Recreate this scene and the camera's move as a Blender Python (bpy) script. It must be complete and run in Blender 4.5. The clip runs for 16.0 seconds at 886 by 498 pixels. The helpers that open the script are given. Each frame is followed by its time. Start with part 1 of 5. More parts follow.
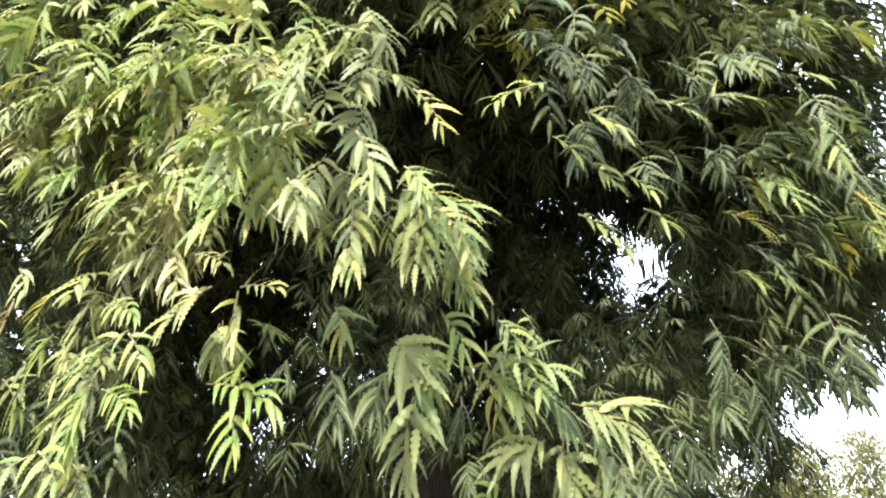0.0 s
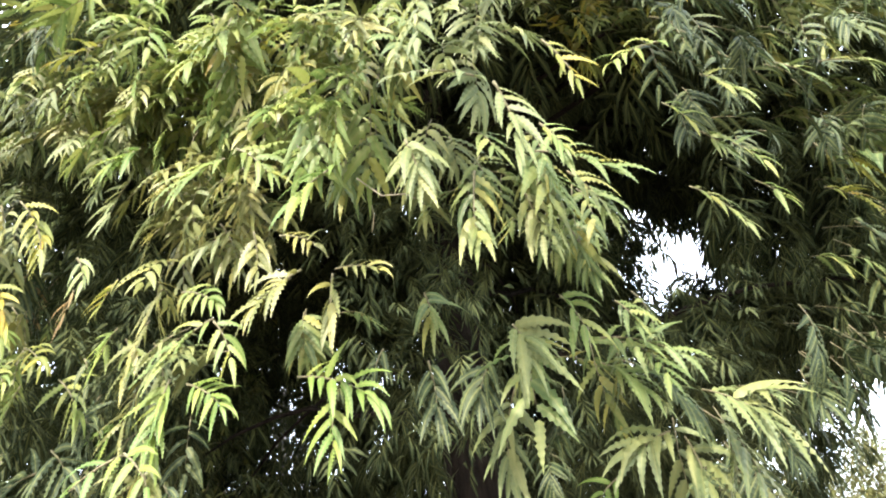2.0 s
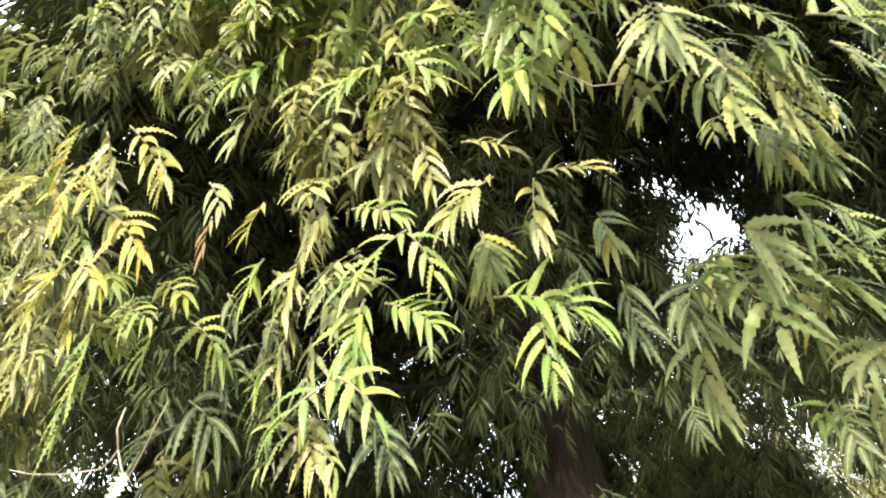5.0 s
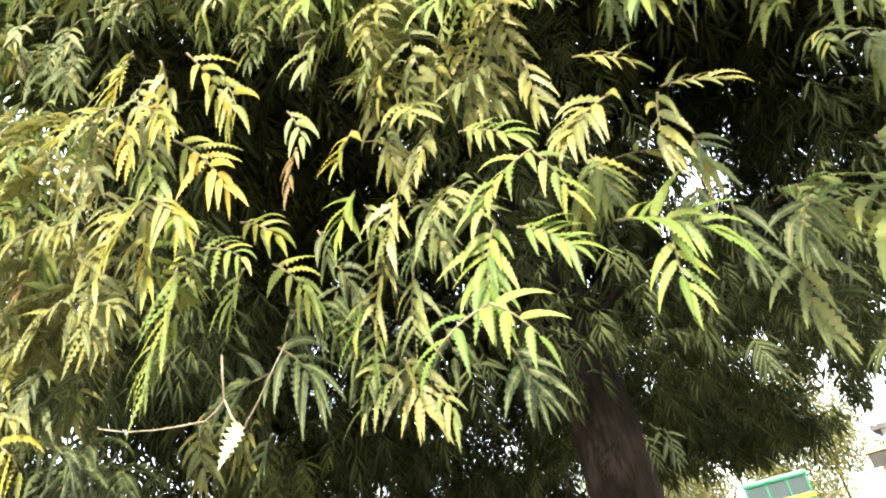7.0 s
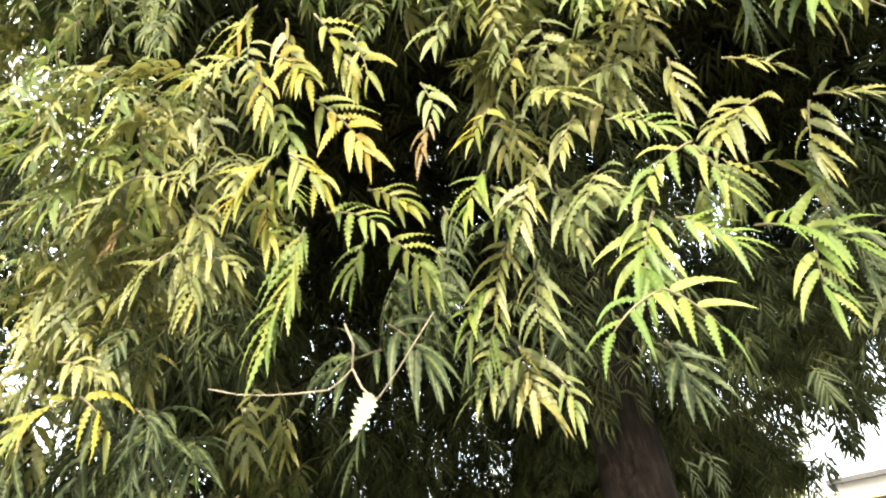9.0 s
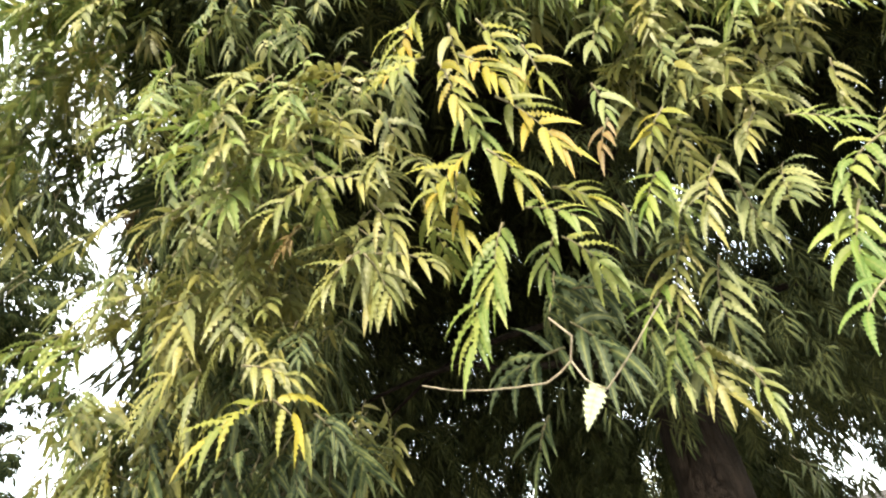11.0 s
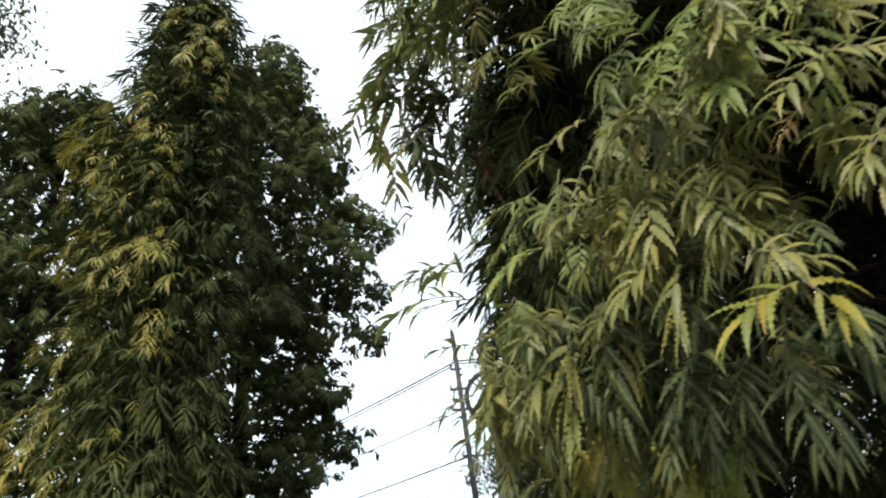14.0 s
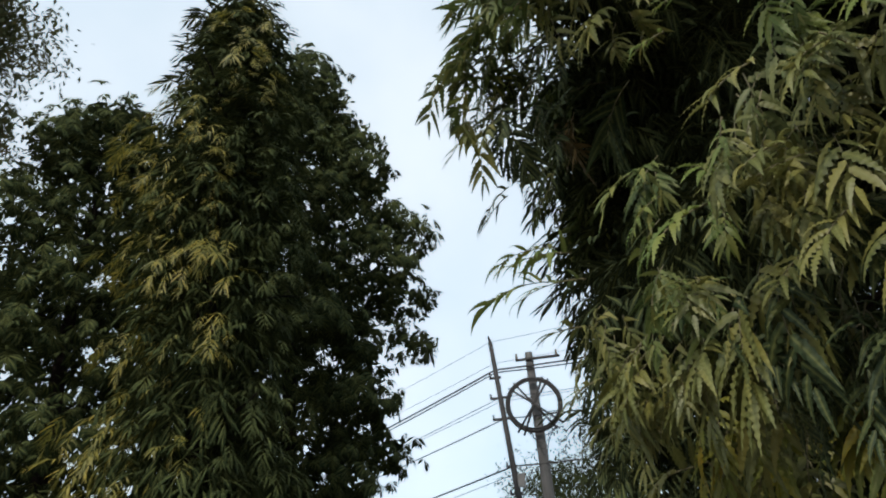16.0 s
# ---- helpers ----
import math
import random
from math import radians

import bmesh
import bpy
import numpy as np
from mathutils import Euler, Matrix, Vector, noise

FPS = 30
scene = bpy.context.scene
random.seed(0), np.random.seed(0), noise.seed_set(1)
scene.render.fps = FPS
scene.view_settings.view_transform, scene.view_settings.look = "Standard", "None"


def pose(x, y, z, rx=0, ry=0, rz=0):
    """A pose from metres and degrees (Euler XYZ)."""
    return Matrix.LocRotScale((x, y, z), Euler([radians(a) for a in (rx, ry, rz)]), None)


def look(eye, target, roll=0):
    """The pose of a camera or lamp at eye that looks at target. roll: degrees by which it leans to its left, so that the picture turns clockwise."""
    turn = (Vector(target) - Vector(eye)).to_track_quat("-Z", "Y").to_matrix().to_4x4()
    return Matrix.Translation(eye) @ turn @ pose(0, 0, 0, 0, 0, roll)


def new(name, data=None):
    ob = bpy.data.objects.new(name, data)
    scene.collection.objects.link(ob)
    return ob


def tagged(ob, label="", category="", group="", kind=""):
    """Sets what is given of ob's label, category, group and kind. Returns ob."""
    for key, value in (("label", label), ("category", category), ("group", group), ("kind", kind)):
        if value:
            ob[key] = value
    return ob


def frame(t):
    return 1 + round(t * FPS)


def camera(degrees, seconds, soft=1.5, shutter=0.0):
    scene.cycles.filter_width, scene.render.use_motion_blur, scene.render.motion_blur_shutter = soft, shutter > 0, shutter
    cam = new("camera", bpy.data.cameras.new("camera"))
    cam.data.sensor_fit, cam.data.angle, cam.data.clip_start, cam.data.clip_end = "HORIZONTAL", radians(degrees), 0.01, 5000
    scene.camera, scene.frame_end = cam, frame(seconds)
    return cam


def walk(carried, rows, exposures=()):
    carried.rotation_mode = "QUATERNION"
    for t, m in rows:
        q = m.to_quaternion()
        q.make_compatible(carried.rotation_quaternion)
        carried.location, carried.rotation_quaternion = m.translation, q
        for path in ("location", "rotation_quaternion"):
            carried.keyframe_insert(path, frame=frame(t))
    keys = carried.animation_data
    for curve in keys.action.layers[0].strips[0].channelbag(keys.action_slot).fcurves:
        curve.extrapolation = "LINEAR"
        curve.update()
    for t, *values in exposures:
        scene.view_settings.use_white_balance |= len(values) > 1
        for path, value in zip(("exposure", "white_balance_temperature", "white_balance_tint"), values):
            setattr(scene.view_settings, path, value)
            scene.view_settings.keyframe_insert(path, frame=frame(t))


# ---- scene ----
cam = camera(66.4, 16.0, soft=2.0, shutter=0.4)
METRES, EYE, TILT, LEAN, TURN = 4.0, 1.55, 29.0, 4.5, 0.0
ROWS = [
    (0.0, 0.0, 0.0, 0.0, 0.0, 0.0, 0.0),
    (0.5, -0.0259, 0.0071, -0.0078, 0.58, -0.67, -0.68),
    (1.0, -0.0529, 0.0189, -0.0139, 0.91, 1.09, 0.2),
    (1.5, -0.0735, 0.0355, -0.0181, 0.66, 1.53, 2.54),
    (2.0, -0.0967, 0.051, -0.0271, -0.98, 0.95, 1.06),
    (2.5, -0.1221, 0.0586, -0.0364, -2.05, 0.97, 0.17),
    (3.0, -0.1557, 0.0659, -0.0425, -3.04, 0.54, 2.67),
    (3.5, -0.1848, 0.0747, -0.0516, -4.45, -0.83, 2.44),
    (4.0, -0.2162, 0.0872, -0.065, -4.26, -1.75, 3.26),
    (4.2, -0.2285, 0.0923, -0.0713, -3.76, -1.25, 3.28),
    (6.3, -0.3369, 0.1439, -0.1006, -7.25, 1.87, 2.75),
    (6.5, -0.3501, 0.1467, -0.1006, -7.53, 0.36, 4.68),
    (7.0, -0.3779, 0.1582, -0.109, -8.37, -2.05, 4.76),
    (7.5, -0.4047, 0.1659, -0.1186, -7.46, -1.4, 3.97),
    (8.0, -0.4321, 0.1786, -0.1253, -8.34, 0.01, 2.87),
    (8.2, -0.4406, 0.1814, -0.1266, -8.25, 0.46, 1.71),
    (10.3, -0.5795, 0.2054, -0.149, -14.98, -1.9, -2.15),
    (10.5, -0.5938, 0.2078, -0.1534, -14.32, -1.38, -1.76),
    (11.0, -0.6203, 0.22, -0.1583, -13.31, 2.71, 0.09),
    (11.5, -0.6444, 0.2276, -0.1652, -11.64, 4.59, -3.11),
    (12.0, -0.6759, 0.2301, -0.176, -8.91, 3.73, -4.95),
    (12.5, -0.7068, 0.2296, -0.1819, -6.14, 2.22, -4.13),
    (13.0, -0.7413, 0.2271, -0.1851, -2.88, 0.39, -0.37),
    (13.5, -0.768, 0.2267, -0.1902, 0.95, 0.13, 0.73),
    (14.0, -0.7977, 0.2307, -0.202, 6.02, -0.23, 2.17),
    (14.5, -0.8246, 0.2436, -0.2116, 8.2, -0.16, 4.94),
    (15.0, -0.8529, 0.255, -0.2187, 10.33, 1.05, 6.16),
    (15.5, -0.8803, 0.2633, -0.2306, 10.31, 0.59, 3.47),
    (16.0, -0.913, 0.2707, -0.2393, 7.36, 1.12, 3.63),
]
EXPOSURES = [(0.0, 1.88, 6450, 15), (4.0, 1.88, 6800, 14), (7.0, 1.83, 7300, 11), (8.0, 1.82, 7300, 11), (10.5, 1.48, 7300, 11), (11.0, 1.45, 7300, 11), (12.5, 1.15, 7100, 11), (13.5, 0.55, 6900, 11), (14.5, -0.28, 6600, 11), (16.0, -0.74, 6400, 11)]
walk(cam, [(t, pose(0, 0, EYE, TILT, LEAN, TURN) @ pose(METRES * x, METRES * y, METRES * z, 90 + pitch, roll, yaw)) for t, x, y, z, yaw, pitch, roll in ROWS], EXPOSURES)

# ---- world and sun ----
SUN_TO = Vector((-0.26, -0.76, 0.71)).normalized()
world = bpy.data.worlds.new("world")
scene.world = world
world.use_nodes = True
wn = world.node_tree
sky = wn.nodes.new("ShaderNodeTexSky")
sky.sky_type = "NISHITA"
sky.sun_disc = False
sky.sun_elevation = math.asin(SUN_TO.z)
sky.sun_rotation = math.atan2(SUN_TO.x, SUN_TO.y)
sky.air_density, sky.dust_density, sky.ozone_density = 1.0, 4.0, 1.0
# thin high haze: a white veil over the blue, uneven like thin cloud
coords, cloud = wn.nodes.new("ShaderNodeTexCoord"), wn.nodes.new("ShaderNodeTexNoise")
cloud.inputs["Scale"].default_value, cloud.inputs["Detail"].default_value = 2.2, 5.0
wn.links.new(coords.outputs["Generated"], cloud.inputs["Vector"])
veil = wn.nodes.new("ShaderNodeValToRGB")
veil.color_ramp.elements[0].position, veil.color_ramp.elements[0].color = 0.3, (0.60, 0.74, 0.80, 1)
veil.color_ramp.elements[1].position, veil.color_ramp.elements[1].color = 0.7, (0.91, 0.985, 1.0, 1)
wn.links.new(cloud.outputs["Fac"], veil.inputs[0])
haze, both = wn.nodes.new("ShaderNodeBackground"), wn.nodes.new("ShaderNodeAddShader")
wn.links.new(veil.outputs[0], haze.inputs["Color"])
haze.inputs["Strength"].default_value = 1.48
wn.nodes["Background"].inputs["Strength"].default_value = 0.12
wn.links.new(sky.outputs[0], wn.nodes["Background"].inputs["Color"])
wn.links.new(wn.nodes["Background"].outputs[0], both.inputs[0])
wn.links.new(haze.outputs[0], both.inputs[1])
wn.links.new(both.outputs[0], wn.nodes["World Output"].inputs["Surface"])
sun_data = bpy.data.lights.new("sun", "SUN")
sun_data.energy, sun_data.angle, sun_data.color = 3.4, radians(1.5), (1.0, 0.93, 0.80)
sun = new("sun", sun_data)
sun.matrix_world = look(SUN_TO * 40, (0, 0, 0))


# ---- materials ----
def material(name, rough=0.6, metal=0.0):
    m = bpy.data.materials.new(name)
    m.use_nodes = True
    b = m.node_tree.nodes["Principled BSDF"]
    b.inputs["Roughness"].default_value, b.inputs["Metallic"].default_value = rough, metal
    return m, m.node_tree, b


def ramp(tree, fac, stops):
    r = tree.nodes.new("ShaderNodeValToRGB")
    while len(r.color_ramp.elements) < len(stops):
        r.color_ramp.elements.new(0.5)
    for e, (p, c) in zip(r.color_ramp.elements, stops):
        e.position, e.color = p, (*c, 1)
    tree.links.new(fac, r.inputs[0])
    return r.outputs[0]


def noise_node(tree, scale, detail=4.0, stretch=(1, 1, 1), coords="Object"):
    tc, mp, n = tree.nodes.new("ShaderNodeTexCoord"), tree.nodes.new("ShaderNodeMapping"), tree.nodes.new("ShaderNodeTexNoise")
    mp.inputs["Scale"].default_value = stretch
    n.inputs["Scale"].default_value, n.inputs["Detail"].default_value = scale, detail
    tree.links.new(tc.outputs[coords], mp.inputs[0])
    tree.links.new(mp.outputs[0], n.inputs["Vector"])
    return n.outputs["Fac"]


def calc(tree, op, a, b):
    n = tree.nodes.new("ShaderNodeMath")
    n.operation = op
    for k, v in enumerate((a, b)):
        if isinstance(v, (int, float)):
            n.inputs[k].default_value = v
        else:
            tree.links.new(v, n.inputs[k])
    return n.outputs[0]


def bump(tree, shader, height, strength, distance=0.02):
    b = tree.nodes.new("ShaderNodeBump")
    b.inputs["Strength"].default_value, b.inputs["Distance"].default_value = strength, distance
    tree.links.new(height, b.inputs["Height"])
    tree.links.new(b.outputs[0], shader.inputs["Normal"])


def leaf_material(name, stops, rough=0.48, rib=(0.20, 0.21, 0.07), clear=0.28, gloss=0.32):
    """A waxy leaf: colour by leaf, paler midrib, light that passes through the blade."""
    m, tree, b = material(name, rough)
    geo, info, att = (tree.nodes.new(k) for k in ("ShaderNodeNewGeometry", "ShaderNodeObjectInfo", "ShaderNodeAttribute"))
    att.attribute_name = "rib"
    pick = calc(tree, "FRACT", calc(tree, "ADD", geo.outputs["Random Per Island"], info.outputs["Random"]), 0)
    spots = noise_node(tree, 38, 3)
    mixed = calc(tree, "ADD", pick, calc(tree, "MULTIPLY", calc(tree, "SUBTRACT", spots, 0.5), 0.35))
    colour = ramp(tree, mixed, stops)
    mix = tree.nodes.new("ShaderNodeMix")
    mix.data_type = "RGBA"
    tree.links.new(calc(tree, "MULTIPLY", calc(tree, "POWER", att.outputs["Fac"], 4.0), 0.55), mix.inputs["Factor"])
    tree.links.new(colour, mix.inputs["A"])
    mix.inputs["B"].default_value = (*rib, 1)
    tree.links.new(mix.outputs["Result"], b.inputs["Base Color"])
    b.inputs["Specular IOR Level"].default_value = gloss
    tr, add = tree.nodes.new("ShaderNodeBsdfTranslucent"), tree.nodes.new("ShaderNodeMixShader")
    tree.links.new(mix.outputs["Result"], tr.inputs["Color"])
    add.inputs[0].default_value = clear
    tree.links.new(b.outputs[0], add.inputs[1])
    tree.links.new(tr.outputs[0], add.inputs[2])
    tree.links.new(add.outputs[0], tree.nodes["Material Output"].inputs["Surface"])
    bump(tree, b, noise_node(tree, 90, 2), 0.25, 0.004)
    return m


def plain(name, dark, light, scale=6, rough=0.7, metal=0.0, stretch=(1, 1, 1), strength=0.3, deep=0.02, detail=6):
    m, tree, b = material(name, rough, metal)
    n = noise_node(tree, scale, detail, stretch)
    tree.links.new(ramp(tree, n, [(0.3, dark), (0.7, light)]), b.inputs["Base Color"])
    bump(tree, b, noise_node(tree, scale * 5, 4, stretch), strength, deep)
    return m


GREEN = leaf_material("leaf_green", [(0.0, (0.055, 0.090, 0.026)), (0.45, (0.098, 0.140, 0.040)), (0.8, (0.150, 0.176, 0.052)), (1.0, (0.215, 0.208, 0.050))])
YELLOW = leaf_material("leaf_yellow", [(0.0, (0.105, 0.132, 0.024)), (0.5, (0.178, 0.186, 0.028)), (0.85, (0.250, 0.220, 0.026)), (1.0, (0.250, 0.175, 0.022))], clear=0.35)
LEMON = leaf_material("leaf_lemon", [(0.0, (0.085, 0.138, 0.032)), (0.5, (0.132, 0.180, 0.042)), (1.0, (0.200, 0.218, 0.050))], clear=0.33)
WARM = leaf_material("leaf_olive_yellow", [(0.0, (0.088, 0.104, 0.032)), (0.5, (0.138, 0.148, 0.042)), (1.0, (0.205, 0.192, 0.050))], rough=0.45, gloss=0.4)
FRESH = leaf_material("leaf_fresh", [(0.0, (0.070, 0.132, 0.028)), (0.6, (0.118, 0.186, 0.036)), (1.0, (0.190, 0.236, 0.046))], clear=0.35)
PALE = leaf_material("leaf_dusty", [(0.0, (0.078, 0.104, 0.040)), (0.5, (0.118, 0.146, 0.054)), (1.0, (0.172, 0.184, 0.066))], rough=0.5, gloss=0.3)
# darker copy of the green leaf, crown shade put into its colour
SHADED_GREEN = leaf_material("leaf_shaded", [(0.0, (0.018, 0.033, 0.015)), (0.6, (0.029, 0.047, 0.021)), (1.0, (0.048, 0.066, 0.026))], clear=0.12, rough=0.55, gloss=0.2)
# near-black green, shade of the far mast trees put into the colour
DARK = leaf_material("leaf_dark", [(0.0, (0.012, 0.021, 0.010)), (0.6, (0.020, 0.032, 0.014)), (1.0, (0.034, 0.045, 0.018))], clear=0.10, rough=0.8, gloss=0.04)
# same tree's inner and rear leaves, darkened in colour for the crown's inner shade
DEEP_SHADE = leaf_material("leaf_deep_shade", [(0.0, (0.016, 0.026, 0.015)), (0.6, (0.026, 0.038, 0.021)), (1.0, (0.042, 0.054, 0.028))], clear=0.08, rough=0.7, gloss=0.03)
# lit tone for the conical tree's sunny side, sunlight put into the colour
SUNLIT_OLIVE = leaf_material("leaf_olive", [(0.0, (0.095, 0.100, 0.020)), (0.6, (0.190, 0.172, 0.030)), (1.0, (0.310, 0.250, 0.036))], rough=0.5, gloss=0.35)
BROAD = leaf_material("leaf_broad", [(0.0, (0.030, 0.045, 0.018)), (0.6, (0.055, 0.065, 0.024)), (1.0, (0.110, 0.085, 0.032))], rough=0.6, gloss=0.25, clear=0.15)
STRAW = leaf_material("leaf_straw", [(0.0, (0.068, 0.082, 0.024)), (0.5, (0.116, 0.120, 0.037)), (1.0, (0.178, 0.154, 0.058))])
RUST = leaf_material("leaf_rust", [(0.0, (0.13, 0.085, 0.035)), (1.0, (0.22, 0.145, 0.06))])
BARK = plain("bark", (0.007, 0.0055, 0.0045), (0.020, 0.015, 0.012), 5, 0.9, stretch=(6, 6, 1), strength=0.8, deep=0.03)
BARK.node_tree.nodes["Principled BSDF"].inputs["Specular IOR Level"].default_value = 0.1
TWIG = plain("twig", (0.070, 0.065, 0.030), (0.170, 0.150, 0.080), 30, 0.7)
DRY_TWIG = plain("dry_twig", (0.13, 0.115, 0.08), (0.25, 0.22, 0.16), 40, 0.8)
EARTH = plain("earth", (0.10, 0.085, 0.06), (0.19, 0.16, 0.12), 2.6, 0.95, strength=0.7, detail=12)
ASPHALT = plain("asphalt", (0.040, 0.038, 0.036), (0.075, 0.070, 0.065), 9, 0.9)
PLASTER = plain("plaster", (0.60, 0.58, 0.54), (0.78, 0.76, 0.72), 1.5, 0.85, strength=0.15)
OCHRE = plain("ochre_plaster", (0.42, 0.24, 0.12), (0.55, 0.34, 0.18), 2, 0.85)
CEMENT = plain("pole_cement", (0.055, 0.055, 0.057), (0.095, 0.095, 0.095), 7, 0.9, stretch=(3, 3, 0.6))
WALL_CEMENT = plain("wall_cement", (0.15, 0.15, 0.145), (0.25, 0.245, 0.235), 3, 0.9)
STEEL = plain("dark_steel", (0.018, 0.018, 0.020), (0.040, 0.038, 0.038), 12, 0.7, 0.1)
CABLE = plain("black_cable", (0.014, 0.014, 0.015), (0.030, 0.030, 0.032), 20, 0.6)
TIN = plain("awning_tin", (0.13, 0.13, 0.13), (0.24, 0.24, 0.235), 5, 0.55, 0.3)
SHADED_TIN = plain("shaded_tin", (0.022, 0.021, 0.020), (0.045, 0.042, 0.040), 5, 0.6, 0.2)
BLUE = plain("blue_sheet", (0.03, 0.10, 0.42), (0.06, 0.18, 0.60), 5, 0.5)
BUS_GREEN = plain("bus_green", (0.012, 0.11, 0.06), (0.025, 0.16, 0.095), 4, 0.35, strength=0.05)
BUS_YELLOW = plain("bus_yellow", (0.42, 0.36, 0.03), (0.52, 0.46, 0.05), 4, 0.35, strength=0.05)
LAMP_RED = plain("lamp_red", (0.28, 0.012, 0.01), (0.36, 0.02, 0.015), 5, 0.3, strength=0.05)
STRAW_PAINT = plain("straw_paint", (0.50, 0.40, 0.16), (0.62, 0.52, 0.24), 6, 0.7)
RUBBER = plain("rubber", (0.015, 0.015, 0.015), (0.035, 0.035, 0.035), 20, 0.85)
GLASS, _t, _b = material("window_glass", 0.08)
_b.inputs["Base Color"].default_value = (0.05, 0.07, 0.075, 1)
_b.inputs["Specular IOR Level"].default_value = 0.8


# ---- mesh helpers ----
def mesh_from(name, verts, tris, mats, index=None, rib=None, smooth=True):
    me = bpy.data.meshes.new(name)
    v, f = np.asarray(verts, np.float32), np.asarray(tris, np.int32)
    me.vertices.add(len(v))
    me.vertices.foreach_set("co", v.ravel())
    me.loops.add(f.size)
    me.loops.foreach_set("vertex_index", f.ravel())
    me.polygons.add(len(f))
    me.polygons.foreach_set("loop_start", np.arange(0, f.size, 3, dtype=np.int32))
    me.polygons.foreach_set("use_smooth", np.full(len(f), smooth))
    for m in mats:
        me.materials.append(m)
    if index is not None:
        me.polygons.foreach_set("material_index", np.asarray(index, np.int32))
    if rib is not None:
        me.attributes.new("rib", "FLOAT", "POINT").data.foreach_set("value", np.asarray(rib, np.float32))
    me.update(calc_edges=True)
    me.validate()
    return me


def child(name, me, parent, label="", at=None, kind=""):
    ob = new(name, me)
    ob.parent = parent
    if at is not None:
        ob.matrix_basis = at
    return tagged(ob, label, kind=kind)


def thing(name, place, label, category, group="", kind=""):
    ob = new(name)
    ob.empty_display_size = 0.2
    ob.location = place
    return tagged(ob, label, category, group, kind)


def part(name, bm, mat, parent, label="", kind=""):
    me = bpy.data.meshes.new(name)
    bmesh.ops.recalc_face_normals(bm, faces=bm.faces)
    bm.to_mesh(me)
    bm.free()
    for m in (mat if isinstance(mat, (list, tuple)) else (mat,)):
        me.materials.append(m)
    return child(name, me, parent, label, kind=kind)


def box(bm, lo, hi, bevel=0.0, turn=None):
    lo, hi = Vector(lo), Vector(hi)
    m = Matrix.Translation((lo + hi) / 2) @ Matrix.Diagonal((*(hi - lo), 1))
    vs = bmesh.ops.create_cube(bm, size=1, matrix=(turn @ m) if turn else m)["verts"]
    if bevel:
        bmesh.ops.bevel(bm, geom=list({e for v in vs for e in v.link_edges}), offset=bevel, segments=2, affect="EDGES", profile=0.5)
    return bm


def boxes(*spans, bevel=0.0):
    bm = bmesh.new()
    for lo, hi in spans:
        box(bm, lo, hi, bevel)
    return bm


def tube(points, radii, sides=6):
    """Vertices and triangles of a tapered round limb along points."""
    p = np.asarray(points, float)
    d = np.gradient(p, axis=0)
    d /= np.linalg.norm(d, axis=1)[:, None] + 1e-9
    ref = np.array((0.31, 0.17, 0.93)) if abs(d[0][2]) < 0.8 else np.array((1.0, 0.1, 0.05))
    u = np.cross(d, ref)
    u /= np.linalg.norm(u, axis=1)[:, None] + 1e-9
    w = np.cross(d, u)
    a = np.arange(sides) * 2 * math.pi / sides
    ring = np.cos(a)[None, :, None] * u[:, None] + np.sin(a)[None, :, None] * w[:, None]
    v = (p[:, None] + ring * np.asarray(radii, float)[:, None, None]).reshape(-1, 3)
    t = []
    for i in range(len(p) - 1):
        for k in range(sides):
            a0, a1 = i * sides + k, i * sides + (k + 1) % sides
            t += [(a0, a1, a1 + sides), (a0, a1 + sides, a0 + sides)]
    for k in range(1, sides - 1):
        t += [(0, k + 1, k), (len(v) - sides, len(v) - sides + k, len(v) - sides + k + 1)]
    return v, np.array(t)


def tube_mesh(name, points, radii, mat, sides=6):
    v, t = tube(points, radii, sides)
    return mesh_from(name, v, t, [mat])


# ---- leaves and sprays ----
rng = np.random.default_rng(7)


def blade(base, way, length, width, droop, seg, wave=0.40, up=(0, 0, 1), phase=0.0, fold=0.20):
    """One lance-shaped leaf with a folded midrib and a crinkled edge. Vertices, triangles, midrib weight."""
    d, p, up = np.array(way, float), np.array(base, float), np.array(up, float)
    d /= np.linalg.norm(d)
    v, rib = [p.copy()], [1.0]
    edge = 0.16 if seg > 13 else 0.08
    wave = wave if seg > 13 else wave * 0.65
    for i in range(1, seg + 1):
        d = d + np.array((0, 0, -droop / seg))
        d /= np.linalg.norm(d)
        p = p + d * length / seg
        if i == seg:
            v.append(p.copy())
            rib.append(0.6)
            break
        s = i / seg
        side = np.cross(d, up)
        if np.linalg.norm(side) < 0.1:
            side = np.cross(d, (0.7, 0.7, 0.1))
        side /= np.linalg.norm(side)
        n = np.cross(side, d)
        half = width * 0.5 * (math.sin(math.pi * s ** 0.56) ** 0.8) * (1.06 - 0.42 * s) * (1 + edge if i % 2 else 1 - edge)
        k = wave * half * (1 if i % 2 else -1)
        v += [p + side * half + n * (math.cos(phase) * k - fold * half), p.copy(), p - side * half - n * (math.cos(phase + 1.3) * k + fold * half)]
        rib += [0.0, 1.0, 0.0]
    t = [(0, 1, 2), (0, 2, 3)]
    for i in range(seg - 2):
        a = 1 + 3 * i
        t += [(a, a + 3, a + 4), (a, a + 4, a + 1), (a + 1, a + 4, a + 5), (a + 1, a + 5, a + 2)]
    a, e = 1 + 3 * (seg - 2), len(v) - 1
    t += [(a, e, a + 1), (a + 1, e, a + 2)]
    return np.array(v), np.array(t), np.array(rib)


